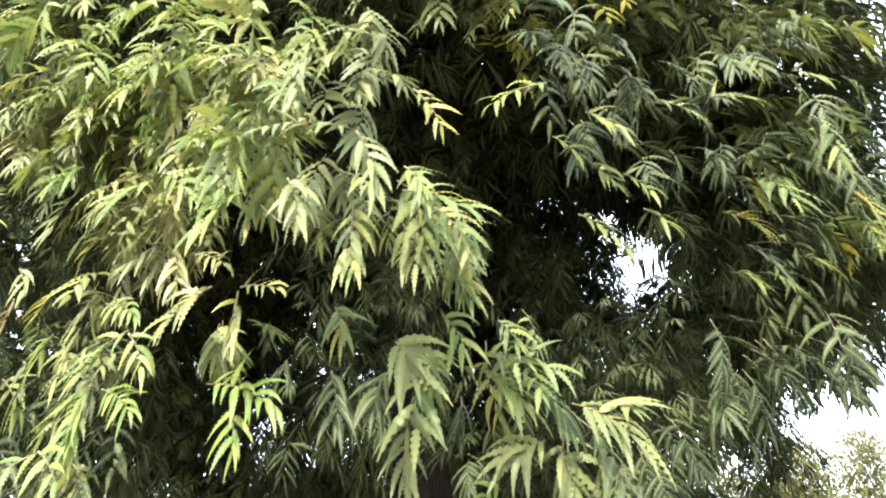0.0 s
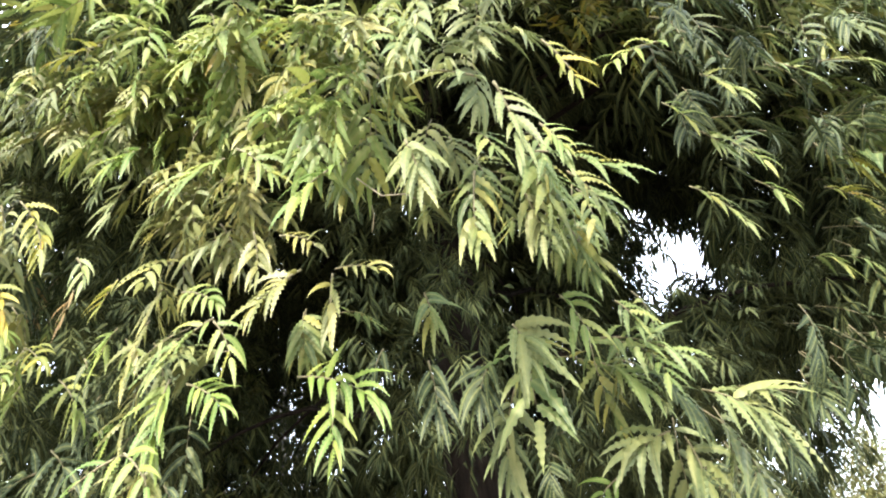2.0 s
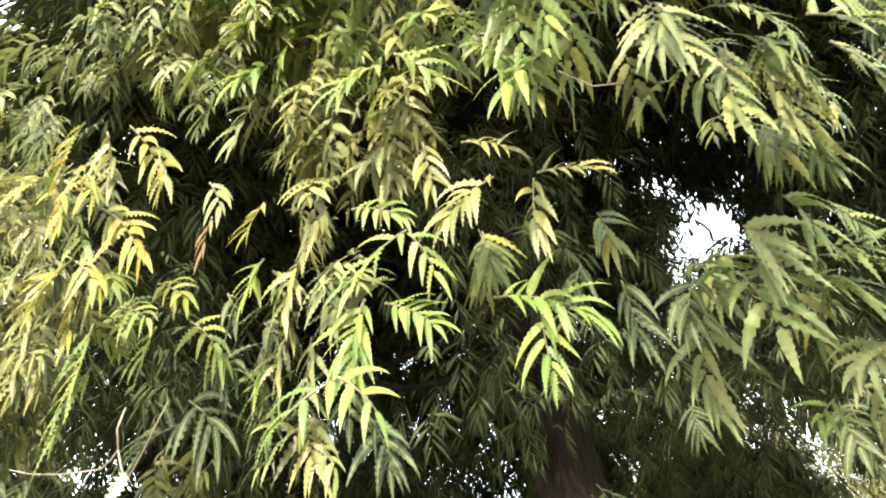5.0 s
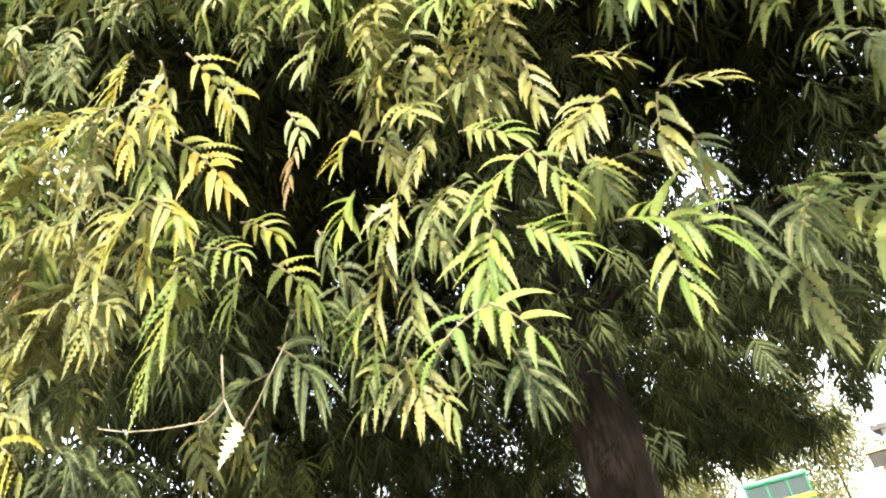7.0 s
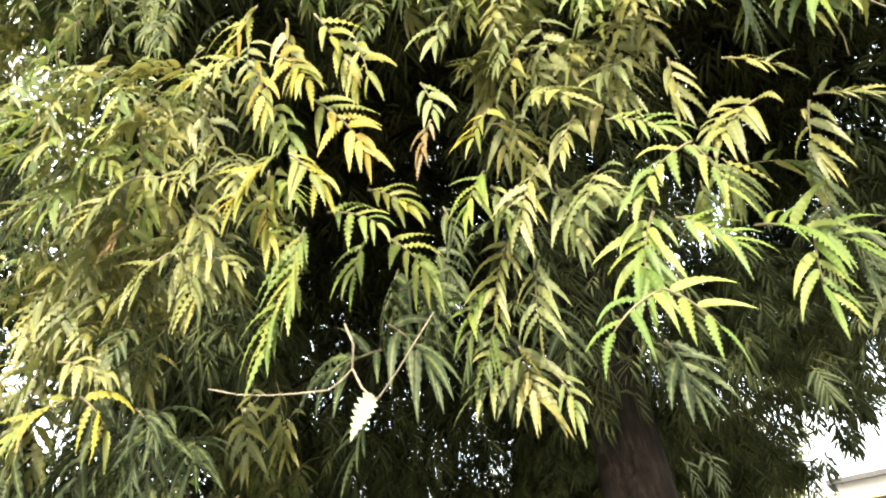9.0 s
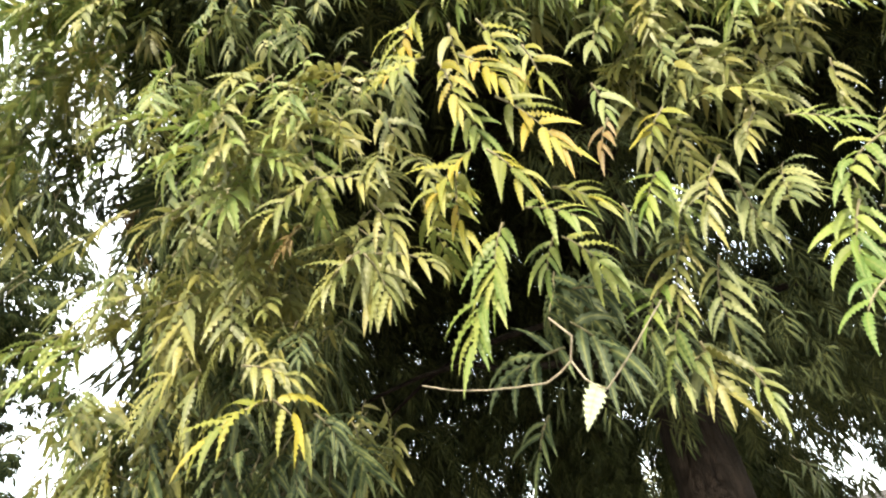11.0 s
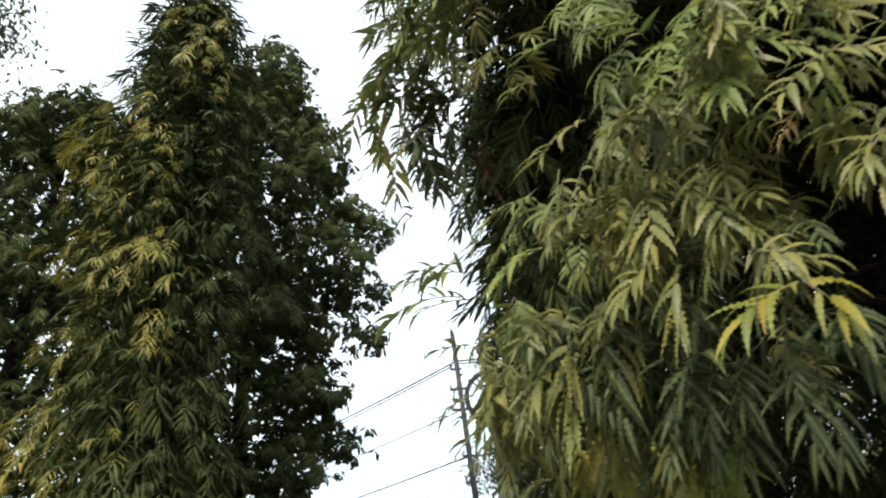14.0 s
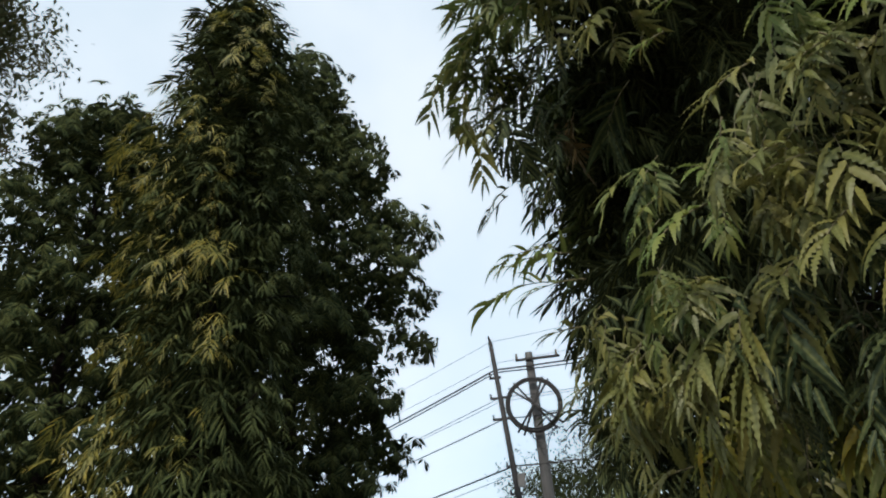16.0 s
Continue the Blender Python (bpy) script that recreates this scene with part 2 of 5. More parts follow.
def spray_plan(r, n=11, length=0.30, leaf=0.15, start=-0.2, bend=1.0, spread=1.0, plump=1.0):
    """A hanging twig along +x with leaves in two ranks like a hand: its axis, and base, way, length, width, droop, phase, upper side of each leaf."""
    ax, d, p, axis = 9, None, np.zeros(3), [np.zeros(3)]
    a, yaw = start, 0.0
    for i in range(ax):
        a -= bend / ax
        yaw += r.normal(0, 0.05)
        d = np.array((math.cos(a) * math.cos(yaw), math.cos(a) * math.sin(yaw), math.sin(a)))
        p = p + d * length / ax
        axis.append(p.copy())
    axis = np.array(axis)
    leaves = []
    for k in range(n):
        s = 0.16 + 0.84 * (k / (n - 1)) ** 0.9
        j = min(int(s * ax), ax - 1)
        q = axis[j] + (axis[j + 1] - axis[j]) * (s * ax - j)
        d = axis[j + 1] - axis[j]
        d /= np.linalg.norm(d)
        side = np.cross(d, (0, 0, 1.0))
        side /= np.linalg.norm(side) + 1e-6
        up = np.cross(side, d)
        sign = 1 if k % 2 else -1
        ang = sign * spread * (1.28 - 0.78 * s + r.normal(0, 0.16))
        if k == n - 1:
            ang *= 0.2
        way = d * math.cos(ang) + side * math.sin(ang) + up * r.normal(0.18, 0.14)
        up = up + side * sign * r.normal(0.12, 0.22) + d * r.normal(0, 0.12)
        size = leaf * (0.70 + 0.42 * math.sin(math.pi * min(1.0, 0.20 + 0.62 * s))) * r.uniform(0.7, 1.12) * (0.8 if k > n - 3 else 1.0)
        leaves.append((q, way, size, size * plump * r.uniform(0.140, 0.178), r.uniform(0.5, 1.5), r.uniform(0, 6.28), up))
    return axis, leaves


def spray_arrays(r, seg, twig_sides=3, **shape):
    axis, leaves = spray_plan(r, **shape)
    v, t = tube(axis[::2] if twig_sides < 4 else axis, np.linspace(0.0030, 0.0013, len(axis[::2] if twig_sides < 4 else axis)), twig_sides or 3)
    if not twig_sides:
        v, t = v[:0], t[:0]
    vs, ts, ix, ribs, n = [v], [t], [np.zeros(len(t))], [np.zeros(len(v))], len(v)
    for q, way, size, width, droop, phase, up in leaves:
        a, b, c = blade(q, way, size, width, droop, seg, phase=phase, up=up)
        vs.append(a), ts.append(b + n), ix.append(np.ones(len(b))), ribs.append(c)
        n += len(a)
    return np.concatenate(vs), np.concatenate(ts), np.concatenate(ix).astype(int), np.concatenate(ribs)


def variants(seed, count, seg, **shape):
    r = np.random.default_rng(seed)
    made = []
    for i in range(count):
        s = dict(n=int(r.integers(8, 14)), length=r.uniform(0.16, 0.34), start=r.uniform(-0.55, 0.1), bend=r.uniform(0.6, 1.2), spread=r.uniform(0.8, 1.1), leaf=r.uniform(0.11, 0.172))
        s.update(shape)
        made.append(spray_arrays(r, seg, **s))
    return made


def scatter(name, kinds, placed, mats):
    """One mesh of many sprays. placed: rows of x, y, z, yaw, tilt, size, kind; mats: twig and leaf."""
    vs, ts, ix, ribs, n = [], [], [], [], 0
    for x, y, z, yaw, tilt, size, k in placed:
        v, t, i, b = kinds[int(k) % len(kinds)]
        ct, st, cy, sy = math.cos(tilt), math.sin(tilt), math.cos(yaw), math.sin(yaw)
        rot = np.array(((cy, -sy, 0), (sy, cy, 0), (0, 0, 1))) @ np.array(((ct, 0, st), (0, 1, 0), (-st, 0, ct))) * size
        vs.append(v @ rot.T + (x, y, z)), ts.append(t + n), ix.append(i), ribs.append(b)
        n += len(v)
    return mesh_from(name, np.concatenate(vs), np.concatenate(ts), mats, np.concatenate(ix), np.concatenate(ribs))


def limb_points(a, b, sag=0.25, n=9, r=rng):
    """A branch that leaves a rising and bends over to b."""
    a, b = np.asarray(a, float), np.asarray(b, float)
    s = np.linspace(0, 1, n)[:, None]
    p = a + (b - a) * s
    p[:, 2] += (4 * s * (1 - s))[:, 0] * sag * np.linalg.norm(b - a) * 0.5
    p[1:-1] += r.normal(0, 0.012 * np.linalg.norm(b - a), (n - 2, 3))
    return p


# ---- ground ----
def sheet(name, size, cells, mat, z=0.0, rough=0.03, centre=(0, 0)):
    bm = bmesh.new()
    bmesh.ops.create_grid(bm, x_segments=cells, y_segments=cells, size=size)
    for v in bm.verts:
        v.co.x += centre[0]
        v.co.y += centre[1]
        v.co.z = z + rough * noise.noise(v.co * 0.4)
    me = bpy.data.meshes.new(name)
    bm.to_mesh(me)
    bm.free()
    me.materials.append(mat)
    return new(name, me)


tagged(sheet("ground", 1500, 60, EARTH, 0, 0.02), "dry brown earth ground under the trees", "ground", kind="structure")
# unseen wall added behind the path to close the place and cut low skylight
back_wall = bmesh.new()
box(back_wall, (-30, -8.3, 0), (30, -8.0, 2.6))
tagged(part("skylight_wall", back_wall, WALL_CEMENT, None), "added unseen grey cement wall that cuts low skylight", "wall", kind="structure")
tagged(sheet("road", 9, 24, ASPHALT, 0.035, 0.01, (13.0, 21.0)), "worn grey asphalt road", "road", kind="structure")


# ---- mast trees ----
def clump_rows(r, az, z, reach, base, profile, count, size=1.0, kinds=12, wide=0.20, low=0.55):
    """Sprays of one hanging tassel of twigs at the outside of the crown."""
    rows, rad = [], profile(z) * reach
    for _ in range(count):
        a = az + r.normal(0, wide) / max(rad, 0.5)
        h = z + r.uniform(-low, 0.12)
        q = rad - 0.12 - 0.38 * r.random() ** 1.5 - 0.1 * (z - h < 0)
        rows.append((base[0] + q * math.cos(a), base[1] + q * math.sin(a), h, a + r.normal(0, 0.6), r.normal(0.05, 0.22), size * r.uniform(0.8, 1.15), r.integers(kinds)))
    return rows


def inner_rows(r, base, profile, zlo, zhi, count, size=1.0, near=0.25, far=0.85, keep=None):
    rows = []
    while len(rows) < count:
        a, h = r.uniform(0, 2 * math.pi), r.uniform(zlo, zhi)
        q = profile(h) * r.uniform(near, far) ** 0.7
        if keep is None or keep(a, h):
            rows.append((base[0] + q * math.cos(a), base[1] + q * math.sin(a), h, r.uniform(0, 6.28), r.normal(0, 0.3), size * r.uniform(0.8, 1.2), r.integers(12)))
    return rows


def trunk_mesh(r, height, radius, lean=(0.0, 0.0), sides=20):
    s = np.linspace(0, 1, 40)
    pts = np.stack((lean[0] * s * height + 0.05 * np.sin(s * 7), lean[1] * s * height + 0.05 * np.cos(s * 5) - 0.05, s * height), 1)
    rad = radius * (1 - 0.93 * s) + radius * 0.55 * np.exp(-s * height / 0.25)
    v, t = tube(pts, rad, sides)
    w = v.reshape(len(s), sides, 3)
    c = w.mean(1, keepdims=True)
    a = np.arange(sides)
    flute = 1 + 0.07 * np.sin(a * 3 * 2 * math.pi / sides + 1)[None, :, None] + r.normal(0, 0.02, (len(s), sides, 1))
    return (c + (w - c) * flute).reshape(-1, 3), t, pts


def near_hole(a, h, holes, margin=0.0):
    for ha, hz, wa, wz in holes:
        d = (a - ha + math.pi) % (2 * math.pi) - math.pi
        if (d / (wa + margin)) ** 2 + ((h - hz) / (wz + 2.5 * margin)) ** 2 < 1:
            return True
    return False


MID = variants(12, 16, 14, plump=1.2)
FAR = variants(16, 12, 4, twig_sides=0, plump=0.8)
SMALL = variants(17, 12, 2, twig_sides=0, n=9, leaf=0.18, plump=1.15)
TUFT = variants(18, 12, 2, twig_sides=0, n=9, leaf=0.165, length=0.13, plump=2.5, spread=1.4)


def main_crown(z):
    return 1.0 if z < 4.8 else max(0.1, 1 - ((z - 4.8) / 6.2) ** 0.95)


def girth(a, z=2.5):
    """Reach of the crown from the trunk, by direction in degrees; wider from 4 m up."""
    low = np.interp(math.degrees(a) % 360, (0, 20, 90, 160, 183, 212, 230, 240, 250, 257, 262, 268, 277, 285, 300, 320, 345, 360),
                    (3.7, 3.7, 3.3, 3.1, 3.40, 3.6, 3.57, 3.45, 3.32, 3.25, 3.45, 3.45, 3.15, 3.2, 3.25, 3.7, 3.9, 3.7))
    low -= 0.35 * np.interp(math.degrees(a) % 360, (140, 160, 196, 208), (0, 1, 1, 0)) * np.interp(z, (2.3, 2.8), (1, 0))
    side = np.interp(math.degrees(a) % 360, (0, 10, 60, 130, 172, 182, 205, 225, 305, 325, 360), (1, 1, 0.6, 0.2, 0.2, 1.25, 1.25, 0, 0, 1, 1))
    return low + side * np.interp(z, (2.9, 3.0, 3.2, 3.45, 4.0, 4.2, 4.6, 6.0), (0, 0.24, 0.16, -0.40, -0.42, 0.22, 0.45, 0.62))


def skirt(a):
    """Height of the crown's lower edge, by direction in degrees."""
    return np.interp(math.degrees(a) % 360, (0, 10, 17, 20, 30, 40, 60, 75, 100, 150, 180, 222, 224, 233, 238, 242, 248, 252, 261, 266, 273, 281, 285, 305, 330, 360),
                     (2.85, 2.9, 2.6, 2.3, 2.1, 2.05, 2.1, 1.7, 1.5, 1.5, 1.2, 1.1, 2.30, 2.25, 2.0, 1.85, 1.87, 2.05, 2.05, 1.9, 1.95, 1.9, 2.65, 2.7, 2.75, 2.85))


def eaves(a):
    """Lower edge of the outermost boughs on the east side, above the inner skirt."""
    return np.interp((math.degrees(a) + 180) % 360, (155, 158, 170, 180, 190, 196, 198), (0, 2.5, 2.75, 2.85, 2.9, 2.9, 0)) + 0.10 * math.sin(19 * a) + 0.06 * math.sin(47 * a)


# openings in the outer leaf curtain, fitted to the camera's view: direction, height and half sizes (radians, metres)
FRONT_HOLES = [(4.79, 3.12, 0.06, 0.40), (4.78, 3.65, 0.05, 0.20), (4.86, 2.85, 0.05, 0.40), (4.57, 2.50, 0.08, 0.26), (4.54, 2.04, 0.05, 0.08), (4.24, 2.80, 0.03, 0.34),
               (4.26, 3.92, 0.07, 0.26), (5.00, 3.09, 0.05, 0.18), (4.95, 2.48, 0.10, 0.28), (4.87, 2.44, 0.09, 0.20), (4.21, 2.68, 0.05, 0.17), (4.21, 2.95, 0.022, 0.17), (4.38, 2.00, 0.035, 0.15),
               (4.19, 2.19, 0.055, 0.08), (4.18, 2.56, 0.042, 0.11), (4.00, 2.20, 0.055, 0.22), (4.06, 2.78, 0.022, 0.09), (3.88, 3.27, 0.02, 0.09)]
# gaps through the whole crown along the camera's sight lines: two ends and half width, from the foot of the trunk
SIGHT_GAPS = [((0.32, -3.30, 0.85 + 1.55), (2.84, 1.70, 5.0), 0.15), ((0.20, -3.30, 0.95 + 1.55), (2.74, 1.83, 5.1), 0.12), ((0.62, -3.2, 2.30), (2.66, 2.0, 4.0), 0.07)]
# pockets and sky holes, also placed to fit the camera's view, same columns
POCKETS = [(3.20, 3.78, 0.22, 0.27), (3.58, 3.50, 0.15, 0.34), (3.42, 4.15, 0.10, 0.22)]
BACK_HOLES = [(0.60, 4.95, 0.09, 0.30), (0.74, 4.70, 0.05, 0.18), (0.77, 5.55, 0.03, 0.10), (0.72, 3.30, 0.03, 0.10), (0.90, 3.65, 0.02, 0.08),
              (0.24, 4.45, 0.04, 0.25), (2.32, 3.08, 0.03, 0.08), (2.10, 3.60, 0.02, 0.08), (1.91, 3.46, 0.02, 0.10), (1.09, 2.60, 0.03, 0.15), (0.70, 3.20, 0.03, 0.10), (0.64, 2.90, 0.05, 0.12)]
LOW_HOLES = [(2.26, 3.46, 0.05, 0.16), (2.24, 3.95, 0.03, 0.10), (2.31, 2.95, 0.04, 0.13), (1.73, 3.78, 0.025, 0.10), (0.59, 2.86, 0.08, 0.25), (1.11, 2.65, 0.03, 0.38), (0.97, 3.00, 0.025, 0.20), (1.91, 3.47, 0.035, 0.12),
             (2.08, 3.22, 0.03, 0.10), (2.03, 2.71, 0.04, 0.15), (1.34, 2.30, 0.03, 0.12), (0.86, 3.20, 0.035, 0.12), (0.89, 3.65, 0.03, 0.10), (2.71, 2.82, 0.03, 0.10), (2.73, 3.77, 0.03, 0.10), (0.50, 2.48, 0.09, 0.25)]
# twigs of the outer crown: place, direction and fall in degrees, length, leaves, leaf length
YELLOW_TWIGS_LOW = [
    (-2.47, 2.75, 2.21, 173, -23, 0.16, 9, 0.157), (-2.46, 2.75, 2.21, 348, -54, 0.12, 5, 0.143), (-2.21, 4.54, 2.22, 174, -52, 0.33, 16, 0.194),
    (-1.71, 2.42, 2.59, 339, -39, 0.13, 10, 0.106), (-1.91, 2.32, 2.64, 349, -55, 0.13, 10, 0.12), (-1.96, 2.42, 2.66, 119, -78, 0.19, 12, 0.118),
    (-1.93, 2.35, 2.67, 160, -45, 0.17, 14, 0.122), (-1.37, 2.3, 2.76, 158, -52, 0.1, 7, 0.108), (-1.85, 2.31, 2.81, 350, -56, 0.23, 12, 0.133),
    (-1.99, 2.29, 2.91, 27, -77, 0.14, 8, 0.124), (0.02, 1.5, 2.92, 17, -61, 0.15, 10, 0.089),
]
YELLOW_TWIGS_HIGH = [
    (-1.93, 2.28, 2.93, 349, -54, 0.14, 10, 0.118), (-2.02, 2.3, 2.94, 166, -31, 0.15, 12, 0.118), (1.31, 2.45, 2.99, 354, -38, 0.17, 9, 0.136),
    (1.8, 2.34, 3, 13, -63, 0.2, 10, 0.176), (-1.71, 2.33, 3.03, 17, -75, 0.12, 6, 0.12), (1.42, 2.4, 3.14, 14, -62, 0.15, 10, 0.161),
    (-1.81, 2.36, 3.17, 15, -64, 0.25, 12, 0.15), (-1.97, 2.39, 3.23, 152, -60, 0.16, 10, 0.152), (1.71, 1.87, 3.47, 23, -67, 0.14, 9, 0.143),
    (-1.52, 2.18, 3.77, 185, -24, 0.19, 9, 0.117),
]
LEMON_TWIGS_LOW = [
    (-1.9, 2.47, 2.37, 154, -59, 0.19, 16, 0.142), (0.07, 2.08, 2.45, 15, -62, 0.13, 9, 0.129), (-0.97, 2.09, 2.47, 8, -65, 0.13, 7, 0.127),
    (-1.72, 2.46, 2.47, 148, -64, 0.12, 8, 0.12), (-0.97, 2.09, 2.48, 168, -35, 0.19, 9, 0.134), (-1.88, 2.41, 2.48, 141, -70, 0.17, 14, 0.128),
    (-1.82, 2.41, 2.52, 336, -31, 0.15, 9, 0.116), (-1.65, 2.56, 2.52, 347, -55, 0.17, 10, 0.143), (-1.37, 2.42, 2.59, 8, -73, 0.1, 6, 0.111),
    (-1.11, 2.19, 2.63, 342, -28, 0.16, 12, 0.101),
]
LEMON_TWIGS_MIDDLE = [
    (-0.02, 1.55, 2.68, 11, -56, 0.09, 8, 0.086), (-2.95, 3.34, 2.71, 186, -32, 0.31, 12, 0.165), (-1.95, 2.34, 2.81, 1, -67, 0.13, 10, 0.118),
    (0.87, 2.18, 2.87, 356, -41, 0.11, 6, 0.1), (-2.47, 2.6, 2.87, 342, -39, 0.13, 9, 0.109), (-2.59, 2.63, 2.9, 172, -23, 0.1, 9, 0.109),
    (-2.93, 3.16, 2.9, 124, -74, 0.14, 6, 0.107), (-2.3, 2.53, 2.95, 171, -24, 0.14, 10, 0.102), (0.8, 2.11, 2.99, 360, -45, 0.12, 6, 0.11),
    (0.52, 1.96, 3.07, 5, -50, 0.12, 8, 0.095),
]
LEMON_TWIGS_HIGH = [
    (-0.97, 2.09, 3.08, 178, -36, 0.16, 12, 0.155), (0.47, 1.71, 3.1, 181, -23, 0.21, 10, 0.104), (-0.93, 2.08, 3.11, 5, -46, 0.16, 10, 0.146),
    (-3.33, 4.41, 3.17, 189, -11, 0.31, 9, 0.179), (-3.39, 4.73, 3.18, 196, -15, 0.45, 10, 0.19), (1.54, 2.02, 3.37, 353, -33, 0.12, 7, 0.101),
    (-3.37, 4.69, 3.37, 195, -17, 0.36, 10, 0.18), (-2.87, 3.11, 3.46, 171, -27, 0.16, 7, 0.122), (-2.94, 3.36, 3.51, 172, -26, 0.13, 6, 0.133),
]
FRESH_TWIGS = [
    (0.23, 2.48, 1.97, 175, -39, 0.08, 5, 0.109), (-1.18, 2.09, 2.1, 171, -32, 0.16, 5, 0.127), (-1.18, 2.08, 2.1, 353, -50, 0.13, 5, 0.127),
    (-0.64, 2.2, 2.26, 98, -79, 0.17, 8, 0.145), (-1.05, 2.14, 2.3, 345, -36, 0.14, 14, 0.116), (-1.1, 2.14, 2.32, 135, -71, 0.2, 18, 0.136),
    (-0.75, 2.25, 2.33, 338, -25, 0.28, 16, 0.143), (-1.4, 2.55, 2.34, 159, -47, 0.1, 6, 0.127), (-1.39, 2.39, 2.62, 155, -57, 0.12, 9, 0.124),
    (-0.55, 1.83, 2.82, 177, -36, 0.17, 8, 0.149), (-1.35, 2.28, 3.31, 178, -36, 0.1, 10, 0.172),
]
WARM_TWIGS_LOWEST = [
    (-2.92, 4.65, 2.14, 193, -20, 0.28, 10, 0.252), (-2.9, 4.63, 2.16, 17, -58, 0.2, 10, 0.252), (-1.33, 2.59, 2.18, 45, -78, 0.14, 12, 0.153),
    (-2.21, 4.6, 2.21, 45, -74, 0.22, 10, 0.222), (-3.29, 4.12, 2.28, 187, -39, 0.17, 8, 0.119), (-2.53, 2.78, 2.32, 336, -27, 0.14, 8, 0.103),
    (-2.96, 3.43, 2.39, 112, -77, 0.28, 18, 0.22), (-3.34, 4.09, 2.41, 190, -33, 0.19, 8, 0.121), (-2.65, 3.02, 2.42, 134, -73, 0.18, 10, 0.172),
    (-1.31, 2.48, 2.47, 149, -63, 0.2, 12, 0.125),
]
WARM_TWIGS_LOW = [
    (-2.18, 2.56, 2.5, 336, -29, 0.16, 8, 0.117), (-2.69, 3.12, 2.5, 170, -44, 0.17, 10, 0.128), (-2.21, 2.57, 2.51, 3, -70, 0.14, 9, 0.139),
    (-2.24, 2.58, 2.51, 162, -44, 0.13, 8, 0.118), (-2.22, 2.56, 2.51, 168, -44, 0.15, 7, 0.131), (-2.7, 3.35, 2.51, 182, -37, 0.22, 12, 0.139),
    (-0.61, 2.06, 2.58, 114, -75, 0.16, 9, 0.133), (-0.6, 2.05, 2.59, 336, -16, 0.15, 10, 0.089), (-1.25, 2.31, 2.6, 152, -59, 0.2, 14, 0.12),
    (-0.75, 2.12, 2.61, 170, -31, 0.13, 9, 0.116),
]
WARM_TWIGS_HIGH = [
    (-0.71, 2.09, 2.62, 168, -36, 0.19, 10, 0.143), (-2.22, 2.72, 2.63, 31, -72, 0.19, 9, 0.14), (-2.17, 2.54, 2.64, 2, -69, 0.13, 9, 0.12),
    (-1.18, 2.21, 2.66, 151, -59, 0.1, 9, 0.103), (-3.34, 4.27, 2.71, 200, -14, 0.2, 8, 0.129), (-2.52, 2.93, 2.73, 152, -61, 0.12, 10, 0.104),
    (-2.81, 3.1, 2.73, 186, -31, 0.19, 10, 0.149), (-2.31, 2.55, 2.74, 166, -37, 0.17, 10, 0.113), (-2.31, 2.55, 2.74, 335, -24, 0.14, 9, 0.105),
    (-0.78, 2.09, 2.75, 343, -27, 0.14, 9, 0.101),
]
WARM_TWIGS_HIGHEST = [
    (-0.88, 2.16, 2.82, 64, -77, 0.14, 9, 0.121), (-2.13, 2.45, 2.89, 10, -72, 0.12, 9, 0.107), (-1.02, 2.25, 2.92, 18, -67, 0.16, 10, 0.127),
    (-2.84, 3.01, 2.98, 183, -35, 0.21, 10, 0.153), (-2.61, 2.96, 2.98, 183, -34, 0.23, 9, 0.148), (-2.67, 2.95, 2.99, 8, -43, 0.18, 9, 0.148),
    (-1.89, 2.38, 3.17, 80, -77, 0.2, 10, 0.142), (-2.61, 3.71, 3.44, 14, -64, 0.24, 9, 0.219), (-3.77, 4.38, 3.99, 176, -47, 0.16, 7, 0.143),
    (-3.83, 4.5, 4.6, 176, -48, 0.2, 7, 0.159),
]
PALE_TWIGS_LOW = [
    (0.43, 2.34, 2.05, 29, -72, 0.14, 9, 0.194), (0.39, 2.34, 2.07, 182, -24, 0.12, 9, 0.176), (-1.32, 2.59, 2.15, 171, -33, 0.15, 7, 0.144),
    (0.48, 2.23, 2.16, 353, -38, 0.24, 14, 0.19), (-0.05, 2.48, 2.3, 124, -76, 0.31, 14, 0.174), (-0.09, 2.06, 2.36, 20, -65, 0.1, 13, 0.191),
    (-1.27, 2.45, 2.37, 122, -75, 0.18, 12, 0.121),
]
PALE_TWIGS_HIGH = [
    (-1.23, 2.32, 2.52, 35, -75, 0.17, 12, 0.119), (-0.04, 1.79, 2.64, 45, -73, 0.14, 10, 0.158), (-0.36, 1.61, 2.71, 42, -72, 0.12, 10, 0.139),
    (-0.14, 1.43, 2.72, 38, -71, 0.17, 12, 0.121), (-0.16, 1.43, 2.73, 188, -15, 0.24, 14, 0.108), (-0.96, 2.2, 2.86, 171, -29, 0.11, 9, 0.11),
    (-1.39, 2.32, 3.2, 159, -60, 0.16, 9, 0.128),
]
GREEN_TWIGS_LOW = [
    (-1.27, 2.52, 2.07, 15, -71, 0.11, 7, 0.101), (-1.37, 2.54, 2.28, 149, -63, 0.15, 9, 0.126), (0.21, 2.3, 2.3, 357, -42, 0.16, 12, 0.164),
    (0.21, 2.24, 2.36, 346, -20, 0.24, 12, 0.144), (0.26, 2.16, 2.45, 8, -55, 0.1, 9, 0.107), (0.1, 1.94, 2.61, 23, -66, 0.16, 10, 0.118),
    (0.06, 1.68, 2.62, 7, -53, 0.16, 12, 0.12), (-0.03, 1.61, 2.64, 351, -27, 0.2, 12, 0.131), (-0.33, 2.39, 2.65, 41, -73, 0.1, 10, 0.15),
]
